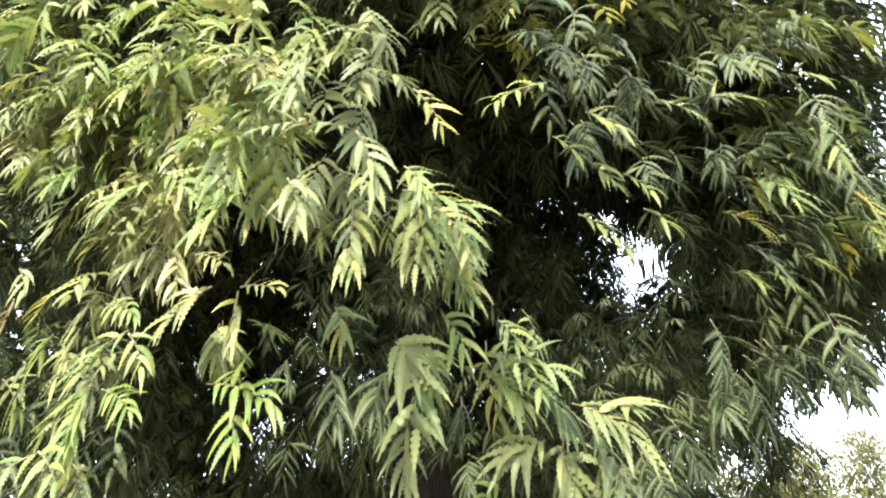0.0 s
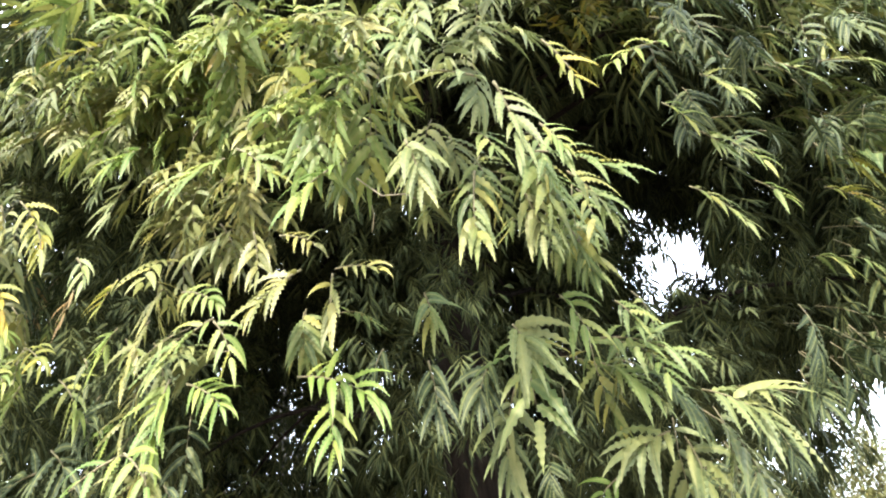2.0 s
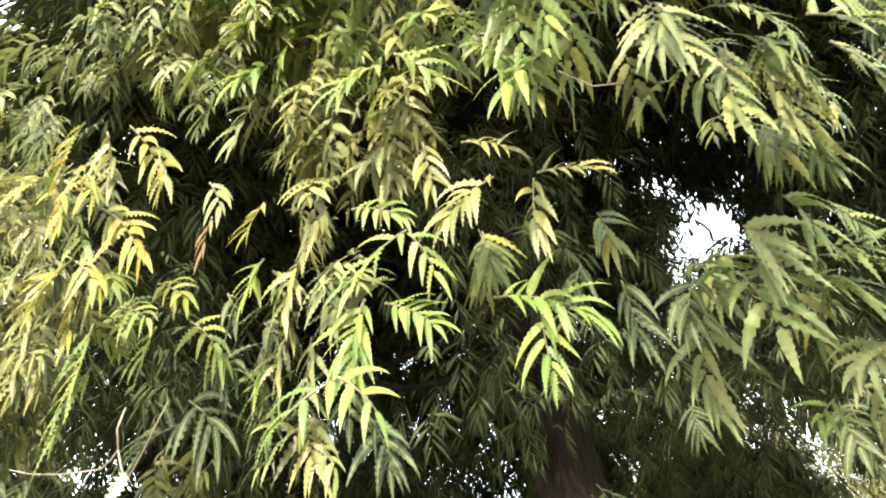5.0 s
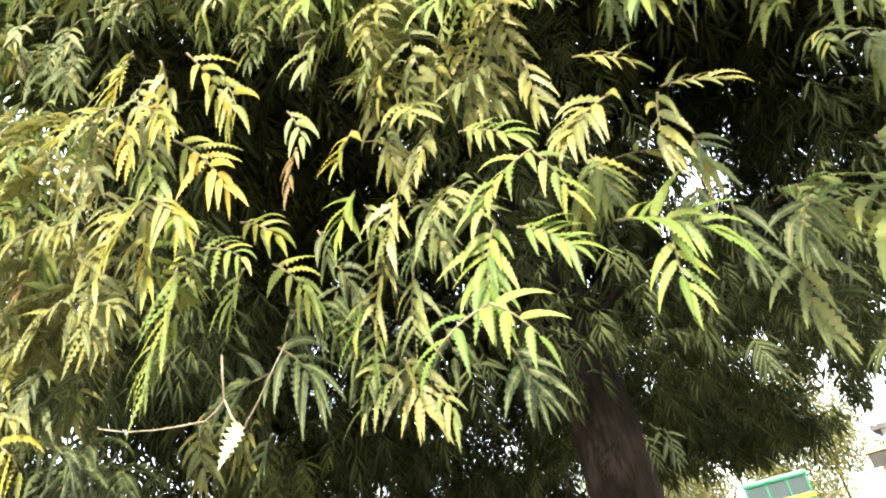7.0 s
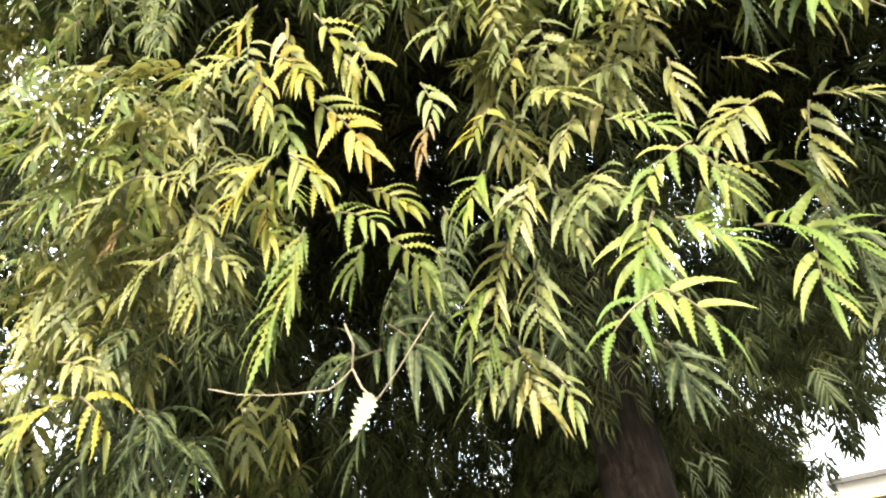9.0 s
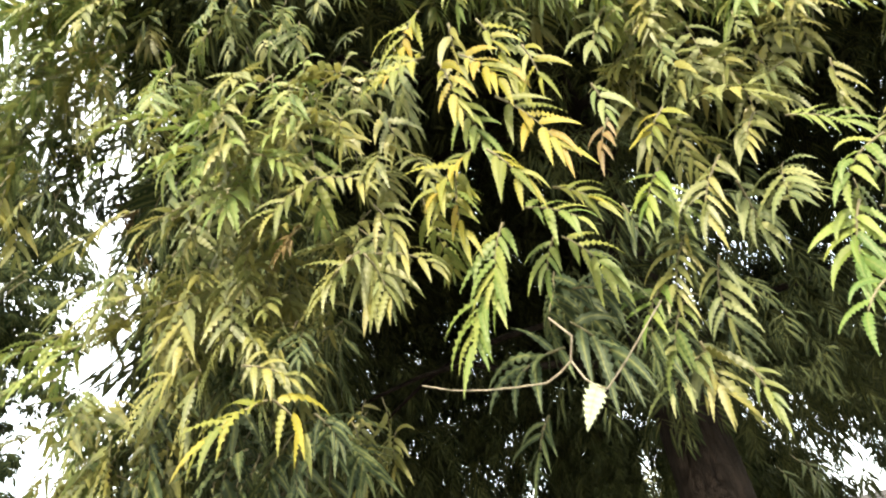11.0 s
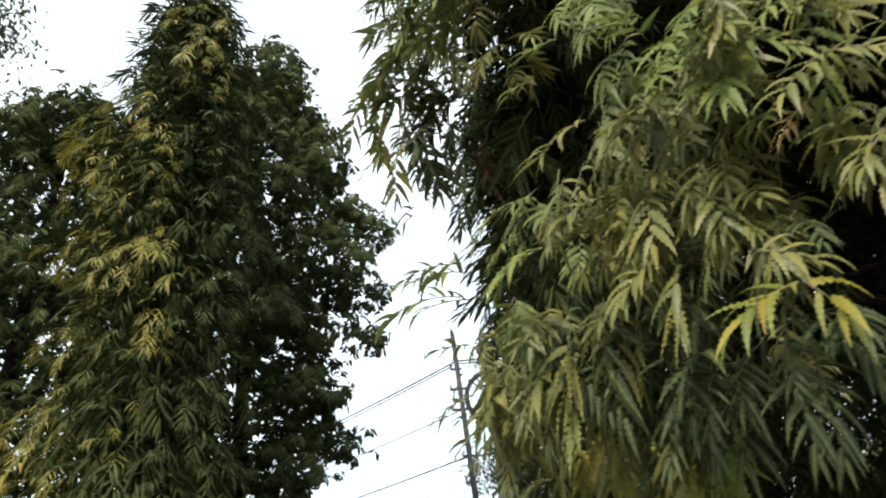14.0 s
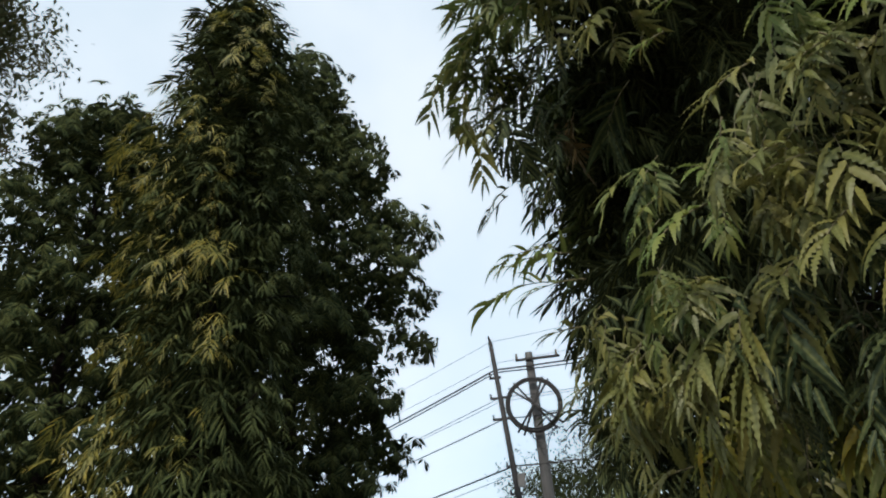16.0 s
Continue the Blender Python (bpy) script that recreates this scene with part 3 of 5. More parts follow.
GREEN_TWIGS_HIGH = [
    (-0.18, 1.7, 2.66, 99, -77, 0.19, 12, 0.137), (0.6, 2.12, 2.83, 1, -48, 0.22, 12, 0.126), (-1.54, 2.33, 2.88, 22, -70, 0.09, 6, 0.103),
    (-3.31, 4.21, 2.92, 190, -9, 0.32, 9, 0.151), (0.66, 2.04, 3, 7, -54, 0.12, 10, 0.117), (0.63, 1.87, 3.1, 357, -41, 0.14, 10, 0.112),
    (0.91, 1.91, 3.17, 351, -32, 0.16, 10, 0.106), (1.16, 2, 3.24, 344, -20, 0.16, 9, 0.102),
]
SHADED_TWIGS_LOW = [
    (-1.12, 2.23, 2.04, 21, -73, 0.12, 10, 0.137), (-1.73, 2.79, 2.09, 154, -60, 0.1, 7, 0.143), (-2.35, 2.87, 2.2, 350, -57, 0.1, 9, 0.108),
    (-2.42, 3.78, 2.21, 165, -54, 0.24, 9, 0.22), (-1.69, 2.66, 2.23, 171, -22, 0.16, 8, 0.171), (-1.47, 2.61, 2.23, 18, -78, 0.12, 8, 0.126),
    (-1.67, 2.63, 2.29, 346, -54, 0.16, 9, 0.187), (-2.96, 3.54, 2.29, 358, -45, 0.17, 9, 0.162), (-0.14, 2.3, 2.34, 154, -64, 0.13, 9, 0.164),
]
SHADED_TWIGS_HIGH = [
    (-0.34, 2.35, 2.38, 70, -78, 0.17, 10, 0.168), (-0.48, 2.26, 2.4, 156, -63, 0.08, 7, 0.126), (-1.62, 2.65, 2.4, 333, -24, 0.12, 8, 0.147),
    (-1.51, 2.44, 2.54, 15, -76, 0.09, 7, 0.093), (-1.47, 2.79, 2.6, 8, -64, 0.13, 9, 0.145), (1.39, 2.48, 2.84, 2, -52, 0.14, 10, 0.134),
    (-3.6, 4.44, 3.59, 174, -51, 0.22, 5, 0.115), (-3.59, 4.39, 3.61, 170, -45, 0.2, 6, 0.125),
]
RUSTY_TWIGS = [
    (-2.35, 2.67, 2.67, 163, -43, 0.08, 8, 0.094), (-1.53, 2.33, 2.75, 147, -63, 0.1, 6, 0.093), (-3.17, 4.67, 4.24, 107, -76, 0.29, 10, 0.145),
    (-3.13, 4.62, 4.25, 118, -75, 0.28, 10, 0.145),
]
# leafy tassels behind them: place, half width, half height, twigs, leaf length
YELLOW_TASSELS = [
    (-2.68, 3.77, 2.08, 0.13, 0.09, 4, 0.149), (-2.87, 4.36, 2.19, 0.16, 0.1, 5, 0.181), (-0.96, 2.09, 3.68, 0.13, 0.13, 8, 0.135),
]
LEMON_TASSELS_LOW = [
    (-2.08, 2.57, 2.64, 0.09, 0.06, 4, 0.116), (-3.06, 3.5, 2.75, 0.13, 0.07, 5, 0.109), (-2.54, 2.62, 2.86, 0.13, 0.08, 7, 0.121),
    (-2.64, 2.79, 2.97, 0.11, 0.09, 6, 0.124), (-0.55, 1.78, 3.04, 0.15, 0.09, 6, 0.132), (-0.63, 1.93, 3.06, 0.11, 0.11, 6, 0.137),
    (-0.56, 1.8, 3.1, 0.09, 0.11, 6, 0.102), (-2.39, 2.6, 3.12, 0.13, 0.08, 8, 0.091), (-2.76, 3.01, 3.17, 0.09, 0.05, 4, 0.121),
    (-0.95, 2.14, 3.29, 0.19, 0.09, 8, 0.114),
]
LEMON_TASSELS_MIDDLE = [
    (-0.66, 1.85, 3.39, 0.1, 0.11, 7, 0.11), (-1.16, 2.36, 3.42, 0.14, 0.1, 6, 0.117), (-0.45, 1.66, 3.43, 0.16, 0.08, 6, 0.137),
    (-1.31, 2.38, 3.52, 0.2, 0.12, 8, 0.15), (-0.71, 1.88, 3.52, 0.17, 0.11, 6, 0.15), (-1.49, 2.33, 3.59, 0.21, 0.1, 10, 0.116),
    (-2.82, 3.11, 3.62, 0.13, 0.13, 6, 0.112), (-1.04, 2.29, 3.65, 0.22, 0.15, 8, 0.154), (-0.93, 2.07, 3.66, 0.28, 0.15, 10, 0.151),
    (-1.59, 2.31, 3.7, 0.16, 0.09, 7, 0.121),
]
LEMON_TASSELS_HIGH = [
    (-1.18, 2.39, 3.72, 0.17, 0.12, 7, 0.144), (-1.24, 2.35, 3.76, 0.17, 0.12, 6, 0.168), (-1.71, 2.41, 3.77, 0.21, 0.13, 9, 0.13),
    (-0.94, 1.95, 3.8, 0.18, 0.09, 7, 0.161), (-1.2, 2.2, 3.8, 0.14, 0.14, 7, 0.138), (-1.91, 2.42, 3.82, 0.17, 0.1, 7, 0.127),
    (-1.4, 2.19, 3.85, 0.25, 0.15, 10, 0.124), (-1.64, 2.18, 4, 0.2, 0.15, 10, 0.126),
]
FRESH_TASSELS = [
    (-2.5, 3.79, 2.07, 0.08, 0.06, 3, 0.169), (-0.82, 2.11, 3.28, 0.12, 0.08, 6, 0.122),
]
WARM_TASSELS_LOWEST = [
    (-2.72, 4.6, 2.12, 0.15, 0.12, 5, 0.222), (-2.87, 3.99, 2.25, 0.13, 0.13, 5, 0.168), (-3.24, 3.96, 2.27, 0.08, 0.07, 4, 0.116),
    (-3.12, 3.75, 2.28, 0.09, 0.11, 4, 0.13), (-3.35, 4.23, 2.28, 0.08, 0.1, 4, 0.124), (-3.04, 3.76, 2.3, 0.12, 0.12, 5, 0.138),
    (-3.23, 4.02, 2.35, 0.09, 0.09, 4, 0.123), (-3.15, 3.99, 2.37, 0.13, 0.13, 5, 0.152), (-2.15, 3.8, 2.37, 0.09, 0.12, 5, 0.141),
    (-3.26, 4.25, 2.38, 0.12, 0.14, 4, 0.142), (-2.53, 2.83, 2.39, 0.09, 0.08, 5, 0.111), (-2.79, 3.44, 2.44, 0.16, 0.1, 6, 0.142),
]
WARM_TASSELS_LOW = [
    (-2.56, 2.95, 2.49, 0.1, 0.1, 7, 0.099), (-3.39, 4.23, 2.49, 0.09, 0.1, 4, 0.128), (-3.13, 3.64, 2.5, 0.1, 0.12, 5, 0.118),
    (-2.44, 2.91, 2.56, 0.08, 0.1, 5, 0.101), (-2.58, 2.96, 2.61, 0.16, 0.11, 9, 0.114), (-2.77, 3.27, 2.64, 0.14, 0.1, 6, 0.139),
    (-2.42, 2.78, 2.71, 0.1, 0.07, 5, 0.118), (-2.62, 3.15, 2.71, 0.12, 0.13, 6, 0.15), (-2.27, 2.74, 2.72, 0.12, 0.1, 5, 0.128),
    (-2.73, 3.18, 2.72, 0.14, 0.08, 6, 0.117), (-1.28, 2.34, 2.73, 0.09, 0.06, 4, 0.11), (-2.1, 2.53, 2.75, 0.08, 0.08, 4, 0.109),
]
WARM_TASSELS_HIGH = [
    (-3.38, 4.4, 2.76, 0.09, 0.08, 4, 0.13), (-2.93, 3.27, 2.79, 0.16, 0.1, 7, 0.112), (-2.81, 3.31, 2.82, 0.12, 0.17, 8, 0.125),
    (-2.48, 2.72, 2.85, 0.1, 0.07, 5, 0.098), (-2.25, 2.57, 2.87, 0.09, 0.06, 4, 0.111), (-2.55, 2.9, 2.89, 0.15, 0.09, 6, 0.119),
    (-1.15, 2.31, 2.93, 0.1, 0.07, 4, 0.101), (-2.58, 2.6, 2.93, 0.1, 0.08, 5, 0.106), (-2.64, 3.01, 2.94, 0.12, 0.09, 6, 0.125),
    (-0.94, 2.18, 3, 0.1, 0.06, 4, 0.113), (-0.95, 2.2, 3.04, 0.16, 0.1, 6, 0.15), (-2.41, 2.54, 3.04, 0.13, 0.08, 7, 0.115),
]
WARM_TASSELS_HIGHEST = [
    (-2.2, 2.51, 3.05, 0.1, 0.06, 4, 0.097), (-1.27, 2.33, 3.13, 0.15, 0.1, 8, 0.112), (-1.24, 2.31, 3.14, 0.21, 0.13, 9, 0.148),
    (-2.5, 2.82, 3.2, 0.17, 0.1, 7, 0.134), (-0.53, 1.72, 3.24, 0.16, 0.11, 8, 0.123), (-0.85, 2.12, 3.41, 0.23, 0.15, 10, 0.147),
    (-1.57, 2.34, 3.63, 0.3, 0.14, 12, 0.116), (-1.85, 2.39, 3.8, 0.17, 0.14, 7, 0.121), (-3.08, 3.71, 4.01, 0.17, 0.11, 7, 0.142),
    (-3.75, 4.38, 4.11, 0.12, 0.15, 5, 0.149), (-3.25, 3.71, 4.29, 0.26, 0.21, 11, 0.147),
]
PALE_TASSELS_LOW = [
    (0.57, 2.37, 2.05, 0.13, 0.09, 4, 0.152), (-2.54, 2.89, 2.35, 0.11, 0.06, 4, 0.13), (-1.15, 2.21, 2.46, 0.08, 0.06, 4, 0.111),
    (-2.22, 2.7, 2.53, 0.1, 0.08, 4, 0.121), (-0.27, 1.62, 2.79, 0.09, 0.06, 4, 0.113), (-0.18, 1.49, 2.97, 0.13, 0.07, 8, 0.112),
    (-1.21, 2.33, 2.97, 0.12, 0.08, 5, 0.117), (-1.1, 2.28, 3.02, 0.12, 0.07, 5, 0.109), (-2.74, 3.15, 3.11, 0.19, 0.12, 8, 0.146),
]
PALE_TASSELS_HIGH = [
    (-2.15, 2.47, 3.17, 0.12, 0.07, 6, 0.103), (-0.11, 1.57, 3.3, 0.11, 0.07, 5, 0.129), (-1.57, 2.32, 3.42, 0.17, 0.08, 8, 0.103),
    (-2.29, 2.59, 3.49, 0.1, 0.08, 5, 0.081), (-1.39, 2.37, 3.57, 0.16, 0.09, 6, 0.13), (-2.74, 3.06, 3.63, 0.14, 0.11, 6, 0.095),
    (-2.25, 2.48, 3.7, 0.2, 0.1, 9, 0.09), (-1.95, 2.42, 3.71, 0.33, 0.11, 14, 0.098), (-2.6, 2.82, 3.71, 0.15, 0.13, 7, 0.09),
]
GREEN_TASSELS_LOW = [
    (0.04, 2.36, 2.34, 0.15, 0.07, 4, 0.159), (0.37, 2.28, 2.36, 0.15, 0.07, 4, 0.138), (-3.22, 3.75, 2.38, 0.08, 0.09, 5, 0.111),
    (-3.14, 3.58, 2.45, 0.08, 0.07, 5, 0.106), (-0.73, 2.27, 2.48, 0.09, 0.05, 4, 0.121), (-3.12, 3.68, 2.6, 0.09, 0.09, 3, 0.112),
    (0.11, 1.87, 2.66, 0.1, 0.12, 6, 0.124), (-0.04, 1.64, 2.7, 0.09, 0.07, 4, 0.12), (-0.13, 1.7, 2.72, 0.11, 0.09, 6, 0.131),
    (-0.51, 1.76, 2.91, 0.07, 0.07, 3, 0.124),
]
GREEN_TASSELS_HIGH = [
    (-0.36, 1.55, 3.03, 0.09, 0.08, 6, 0.109), (-3.12, 3.85, 3.14, 0.13, 0.16, 6, 0.129), (1.87, 2.14, 3.29, 0.09, 0.14, 4, 0.116),
    (-2.77, 2.9, 3.33, 0.12, 0.12, 6, 0.11), (-1.71, 2.4, 3.41, 0.17, 0.08, 6, 0.104), (-2.49, 2.69, 3.6, 0.3, 0.14, 15, 0.089),
    (-1.93, 2.53, 3.61, 0.19, 0.15, 7, 0.109), (-3.58, 4.03, 4.69, 0.23, 0.2, 11, 0.149), (-3.77, 4.5, 4.69, 0.13, 0.18, 5, 0.163),
]
SHADED_TASSELS_LOWEST = [
    (-0.13, 3.81, 1.95, 0.12, 0.07, 3, 0.106), (1.02, 3.35, 2.06, 0.13, 0.09, 7, 0.151), (-2.44, 3.06, 2.14, 0.1, 0.1, 6, 0.148),
    (0.18, 3.25, 2.14, 0.05, 0.05, 2, 0.102), (1.18, 3.28, 2.15, 0.06, 0.13, 7, 0.151), (-2.59, 3.39, 2.16, 0.15, 0.11, 7, 0.147),
    (-2.75, 3.71, 2.19, 0.13, 0.11, 4, 0.168), (0.22, 2.46, 2.2, 0.11, 0.09, 3, 0.161), (-2.64, 3.52, 2.24, 0.16, 0.12, 7, 0.171),
    (-1.29, 2.6, 2.28, 0.08, 0.08, 3, 0.118),
]
SHADED_TASSELS_LOW = [
    (-2.92, 3.54, 2.36, 0.16, 0.12, 7, 0.154), (-2.68, 3.58, 2.36, 0.15, 0.11, 5, 0.165), (1.47, 3.19, 2.37, 0.1, 0.1, 6, 0.153),
    (-2.39, 2.84, 2.38, 0.08, 0.06, 4, 0.102), (-1.66, 2.66, 2.39, 0.1, 0.08, 3, 0.145), (-1.26, 2.48, 2.48, 0.08, 0.09, 4, 0.118),
    (1.69, 3.2, 2.49, 0.16, 0.13, 9, 0.157), (-2.59, 3.34, 2.51, 0.1, 0.12, 5, 0.155), (2.22, 3.34, 2.57, 0.09, 0.17, 6, 0.146),
    (1.96, 3.32, 2.58, 0.2, 0.15, 8, 0.16),
]
SHADED_TASSELS_HIGH = [
    (1.68, 3.16, 2.71, 0.21, 0.16, 4, 0.174), (2.21, 3.3, 2.71, 0.18, 0.12, 4, 0.177), (0.7, 1.98, 3.12, 0.12, 0.1, 4, 0.117),
    (0.54, 1.75, 3.17, 0.11, 0.09, 5, 0.099), (1.21, 2.22, 3.19, 0.22, 0.13, 6, 0.12), (1.8, 2.29, 3.2, 0.17, 0.12, 4, 0.132),
    (2.15, 3.25, 3.23, 0.19, 0.12, 4, 0.203), (0.85, 1.85, 3.25, 0.15, 0.12, 7, 0.105), (1.55, 2.33, 3.25, 0.09, 0.14, 4, 0.127),
    (1.25, 1.97, 3.34, 0.19, 0.12, 8, 0.113),
]
SHADED_TASSELS_HIGHEST = [
    (0.47, 1.69, 3.34, 0.14, 0.1, 6, 0.118), (0.7, 1.75, 3.35, 0.12, 0.12, 5, 0.122), (1.54, 1.94, 3.49, 0.16, 0.13, 7, 0.112),
    (-3.53, 4.44, 3.93, 0.15, 0.12, 4, 0.148), (-1.86, 2.25, 3.98, 0.24, 0.14, 9, 0.107), (-2.97, 4.41, 4.09, 0.2, 0.2, 4, 0.236),
    (-3.58, 4.62, 4.29, 0.21, 0.18, 10, 0.159), (-3.28, 4.94, 4.33, 0.19, 0.19, 6, 0.168), (-3.43, 4.65, 4.66, 0.26, 0.22, 10, 0.166),
    (-3.66, 4.49, 4.68, 0.14, 0.22, 6, 0.162),
]
RUSTY_TASSELS = [
    (-3.26, 4.73, 4.14, 0.07, 0.11, 2, 0.181),
]
TWIGS = [
    (YELLOW, YELLOW_TWIGS_LOW + YELLOW_TWIGS_HIGH),
    (LEMON, LEMON_TWIGS_LOW + LEMON_TWIGS_MIDDLE + LEMON_TWIGS_HIGH),
    (FRESH, FRESH_TWIGS),
    (WARM, WARM_TWIGS_LOWEST + WARM_TWIGS_LOW + WARM_TWIGS_HIGH + WARM_TWIGS_HIGHEST),
    (PALE, PALE_TWIGS_LOW + PALE_TWIGS_HIGH),
    (GREEN, GREEN_TWIGS_LOW + GREEN_TWIGS_HIGH),
    (SHADED_GREEN, SHADED_TWIGS_LOW + SHADED_TWIGS_HIGH),
    (RUST, RUSTY_TWIGS),
]
TASSELS = [
    (YELLOW, YELLOW_TASSELS),
    (LEMON, LEMON_TASSELS_LOW + LEMON_TASSELS_MIDDLE + LEMON_TASSELS_HIGH),
    (FRESH, FRESH_TASSELS),
    (WARM, WARM_TASSELS_LOWEST + WARM_TASSELS_LOW + WARM_TASSELS_HIGH + WARM_TASSELS_HIGHEST),
    (PALE, PALE_TASSELS_LOW + PALE_TASSELS_HIGH),
    (GREEN, GREEN_TASSELS_LOW + GREEN_TASSELS_HIGH),
    (SHADED_GREEN, SHADED_TASSELS_LOWEST + SHADED_TASSELS_LOW + SHADED_TASSELS_HIGH + SHADED_TASSELS_HIGHEST),
    (RUST, RUSTY_TASSELS),
]

THICK = 1.1
TREE = (0.06, 5.15, 0.0)
SOUTH = 1.5 * math.pi
ORIGIN = (0.0, 0.0, 0.0)
tree = thing("mast_tree", TREE, "tall mast tree with long drooping wavy-edged leaves", "tree", "mast trees in a row")
r = np.random.default_rng(3)
FOOT = np.array((-0.24, -0.64, 0.0))
v, t, axis = trunk_mesh(r, 10.6, 0.235, (0.020, 0.055))
v, axis = v + FOOT, axis + FOOT
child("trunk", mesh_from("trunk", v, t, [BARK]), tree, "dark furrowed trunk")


def stem_at(z):
    return np.array([np.interp(z, axis[:, 2], axis[:, k]) for k in range(2)] + [z])


def in_sight_gap(x, y, z):
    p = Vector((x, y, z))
    for a, b, w in SIGHT_GAPS:
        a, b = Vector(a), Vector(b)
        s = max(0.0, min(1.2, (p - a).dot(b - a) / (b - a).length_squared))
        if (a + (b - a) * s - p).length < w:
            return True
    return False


def trimmed(rows, limit=2.0, front=True):
    """Leaves out the twigs that would hang across an opening or below the crown's edge."""
    kept = []
    for row in rows:
        yaw, drop = row[3], 0.30 * row[5]
        clear = True
        for out, down in ((0.08, 0.0), (0.16, 0.5), (0.22, 0.95)):
            x, y, h = row[0] + out * math.cos(yaw), row[1] + out * math.sin(yaw), row[2] - down * drop
            q, a = math.hypot(x, y), math.atan2(y, x)
            clear = clear and not (q > 2.2 and h < eaves(a)) and h > (2.12 if q < 2.1 and -1.3 < a < 0.4 else skirt(a) - (0.22 if y > 0.5 else 0.0)) and not (q > limit and near_hole(a, h, FRONT_HOLES, 0.015)) and not near_hole(a, h, BACK_HOLES + LOW_HOLES) and not (q > 2.75 and near_hole(a, h, POCKETS)) and not in_sight_gap(x, y, h)
        if not clear:
            continue
        kept.append(row)
    return kept


def free(a, h):
    """Whether the crown here is left to the scattered tassels: above, below and beside the listed ones."""
    return a > 5.30 or h > np.interp(a, (3.25, 3.45, 3.9, 4.0), (4.15, 4.5, 4.9, 4.55)) or h < np.interp(a, (4.05, 4.15), (1.75, 0.0)) or a < 3.0


tones = {"green": [], "yellow": [], "fresh": [], "pale": [], "upper": [], "back": []}
z, level = 1.35, 0
while z < 10.5:
    n = max(5, int(2 * math.pi * 3.3 * main_crown(z) / 0.66))
    for k in range(n):
        a = (k + 0.5 * (level % 2)) * 2 * math.pi / n + r.normal(0, 0.05)
        h = z + r.normal(0, 0.16)
        front = 2.45 < a % 6.283 < 5.6
        if r.random() < 0.06 and math.cos(a - (SOUTH - 0.35)) > -0.3:
            continue
        flank = 2.7 < a % 6.283 < 3.75
        rad, reach = girth(a, h), (1.04 if h > 4.1 else 0.87 if h > 2.6 else 0.96) - 0.10 * r.random() if flank else 1.0 - 0.20 * r.random() ** 1.2
        near = front and z < 5.6
        if 5.25 < a % 6.283 < 5.8 and 3.0 < h < 4.5 and (k + level) % 2:
            continue
        if near and not free(a % 6.283, h):
            continue
        rows = trimmed(clump_rows(r, a, h, reach, ORIGIN, lambda u: rad * main_crown(u), int(r.integers(20, 34) if flank else r.integers(13, 26)) if near else 62 if z < 5.5 else 30, 1.0 if z < 5.5 else 1.35, 16, 0.19, 0.5))
        if 4.88 < a % 6.283 < 5.6 and h < 4.6 and (k + level) % 3 == 0:
            rows = rows[:1]
        if near and h > 5.3:
            tones["upper"] += rows
        elif near:
            # more yellow and pale tassels in the sunlit sector, light put into tone
            lot = r.random() - (0.12 if 3.75 < a % 6.283 < 4.6 and h > 2.4 else 0.0)
            cut = int(len(rows) * r.uniform(0.35, 0.8))
            tones["yellow" if lot < 0.05 else "fresh" if lot < 0.12 else "pale" if lot < 0.50 else "green"] += rows[:cut]
            tones["green"] += rows[cut:]
        else:
            tones["back"] += rows
        if 2.6 < h < 7 and rows and r.random() < 0.14:
            tip = np.array((rad * reach * 0.88 * main_crown(z) * math.cos(a), rad * reach * 0.88 * main_crown(z) * math.sin(a), h))
            foot = stem_at(max(2.7, h - r.uniform(-0.4, 0.5)))
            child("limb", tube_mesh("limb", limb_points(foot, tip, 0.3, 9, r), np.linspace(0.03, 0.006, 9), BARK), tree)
    z += 0.42
    level += 1
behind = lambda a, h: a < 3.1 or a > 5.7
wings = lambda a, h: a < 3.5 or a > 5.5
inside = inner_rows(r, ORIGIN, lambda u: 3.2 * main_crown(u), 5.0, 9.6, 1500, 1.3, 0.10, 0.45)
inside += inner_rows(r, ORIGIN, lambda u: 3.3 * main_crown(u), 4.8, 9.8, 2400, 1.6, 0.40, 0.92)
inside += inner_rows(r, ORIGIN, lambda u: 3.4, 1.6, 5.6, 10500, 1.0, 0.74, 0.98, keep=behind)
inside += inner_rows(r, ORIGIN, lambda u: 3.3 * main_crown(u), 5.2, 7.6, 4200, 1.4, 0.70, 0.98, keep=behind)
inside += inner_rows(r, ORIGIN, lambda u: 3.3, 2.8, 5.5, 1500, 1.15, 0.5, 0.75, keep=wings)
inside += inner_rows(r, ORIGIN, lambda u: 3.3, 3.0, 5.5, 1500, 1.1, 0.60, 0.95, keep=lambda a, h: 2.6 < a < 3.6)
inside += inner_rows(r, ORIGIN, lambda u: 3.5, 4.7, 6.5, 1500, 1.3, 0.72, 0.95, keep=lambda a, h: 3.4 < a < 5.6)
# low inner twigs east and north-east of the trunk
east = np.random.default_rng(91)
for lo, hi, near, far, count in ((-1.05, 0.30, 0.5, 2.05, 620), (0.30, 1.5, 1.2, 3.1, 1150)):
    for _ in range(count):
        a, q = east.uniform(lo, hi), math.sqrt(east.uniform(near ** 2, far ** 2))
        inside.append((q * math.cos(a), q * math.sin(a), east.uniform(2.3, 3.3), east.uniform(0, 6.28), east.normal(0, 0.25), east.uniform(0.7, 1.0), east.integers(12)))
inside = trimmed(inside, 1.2)
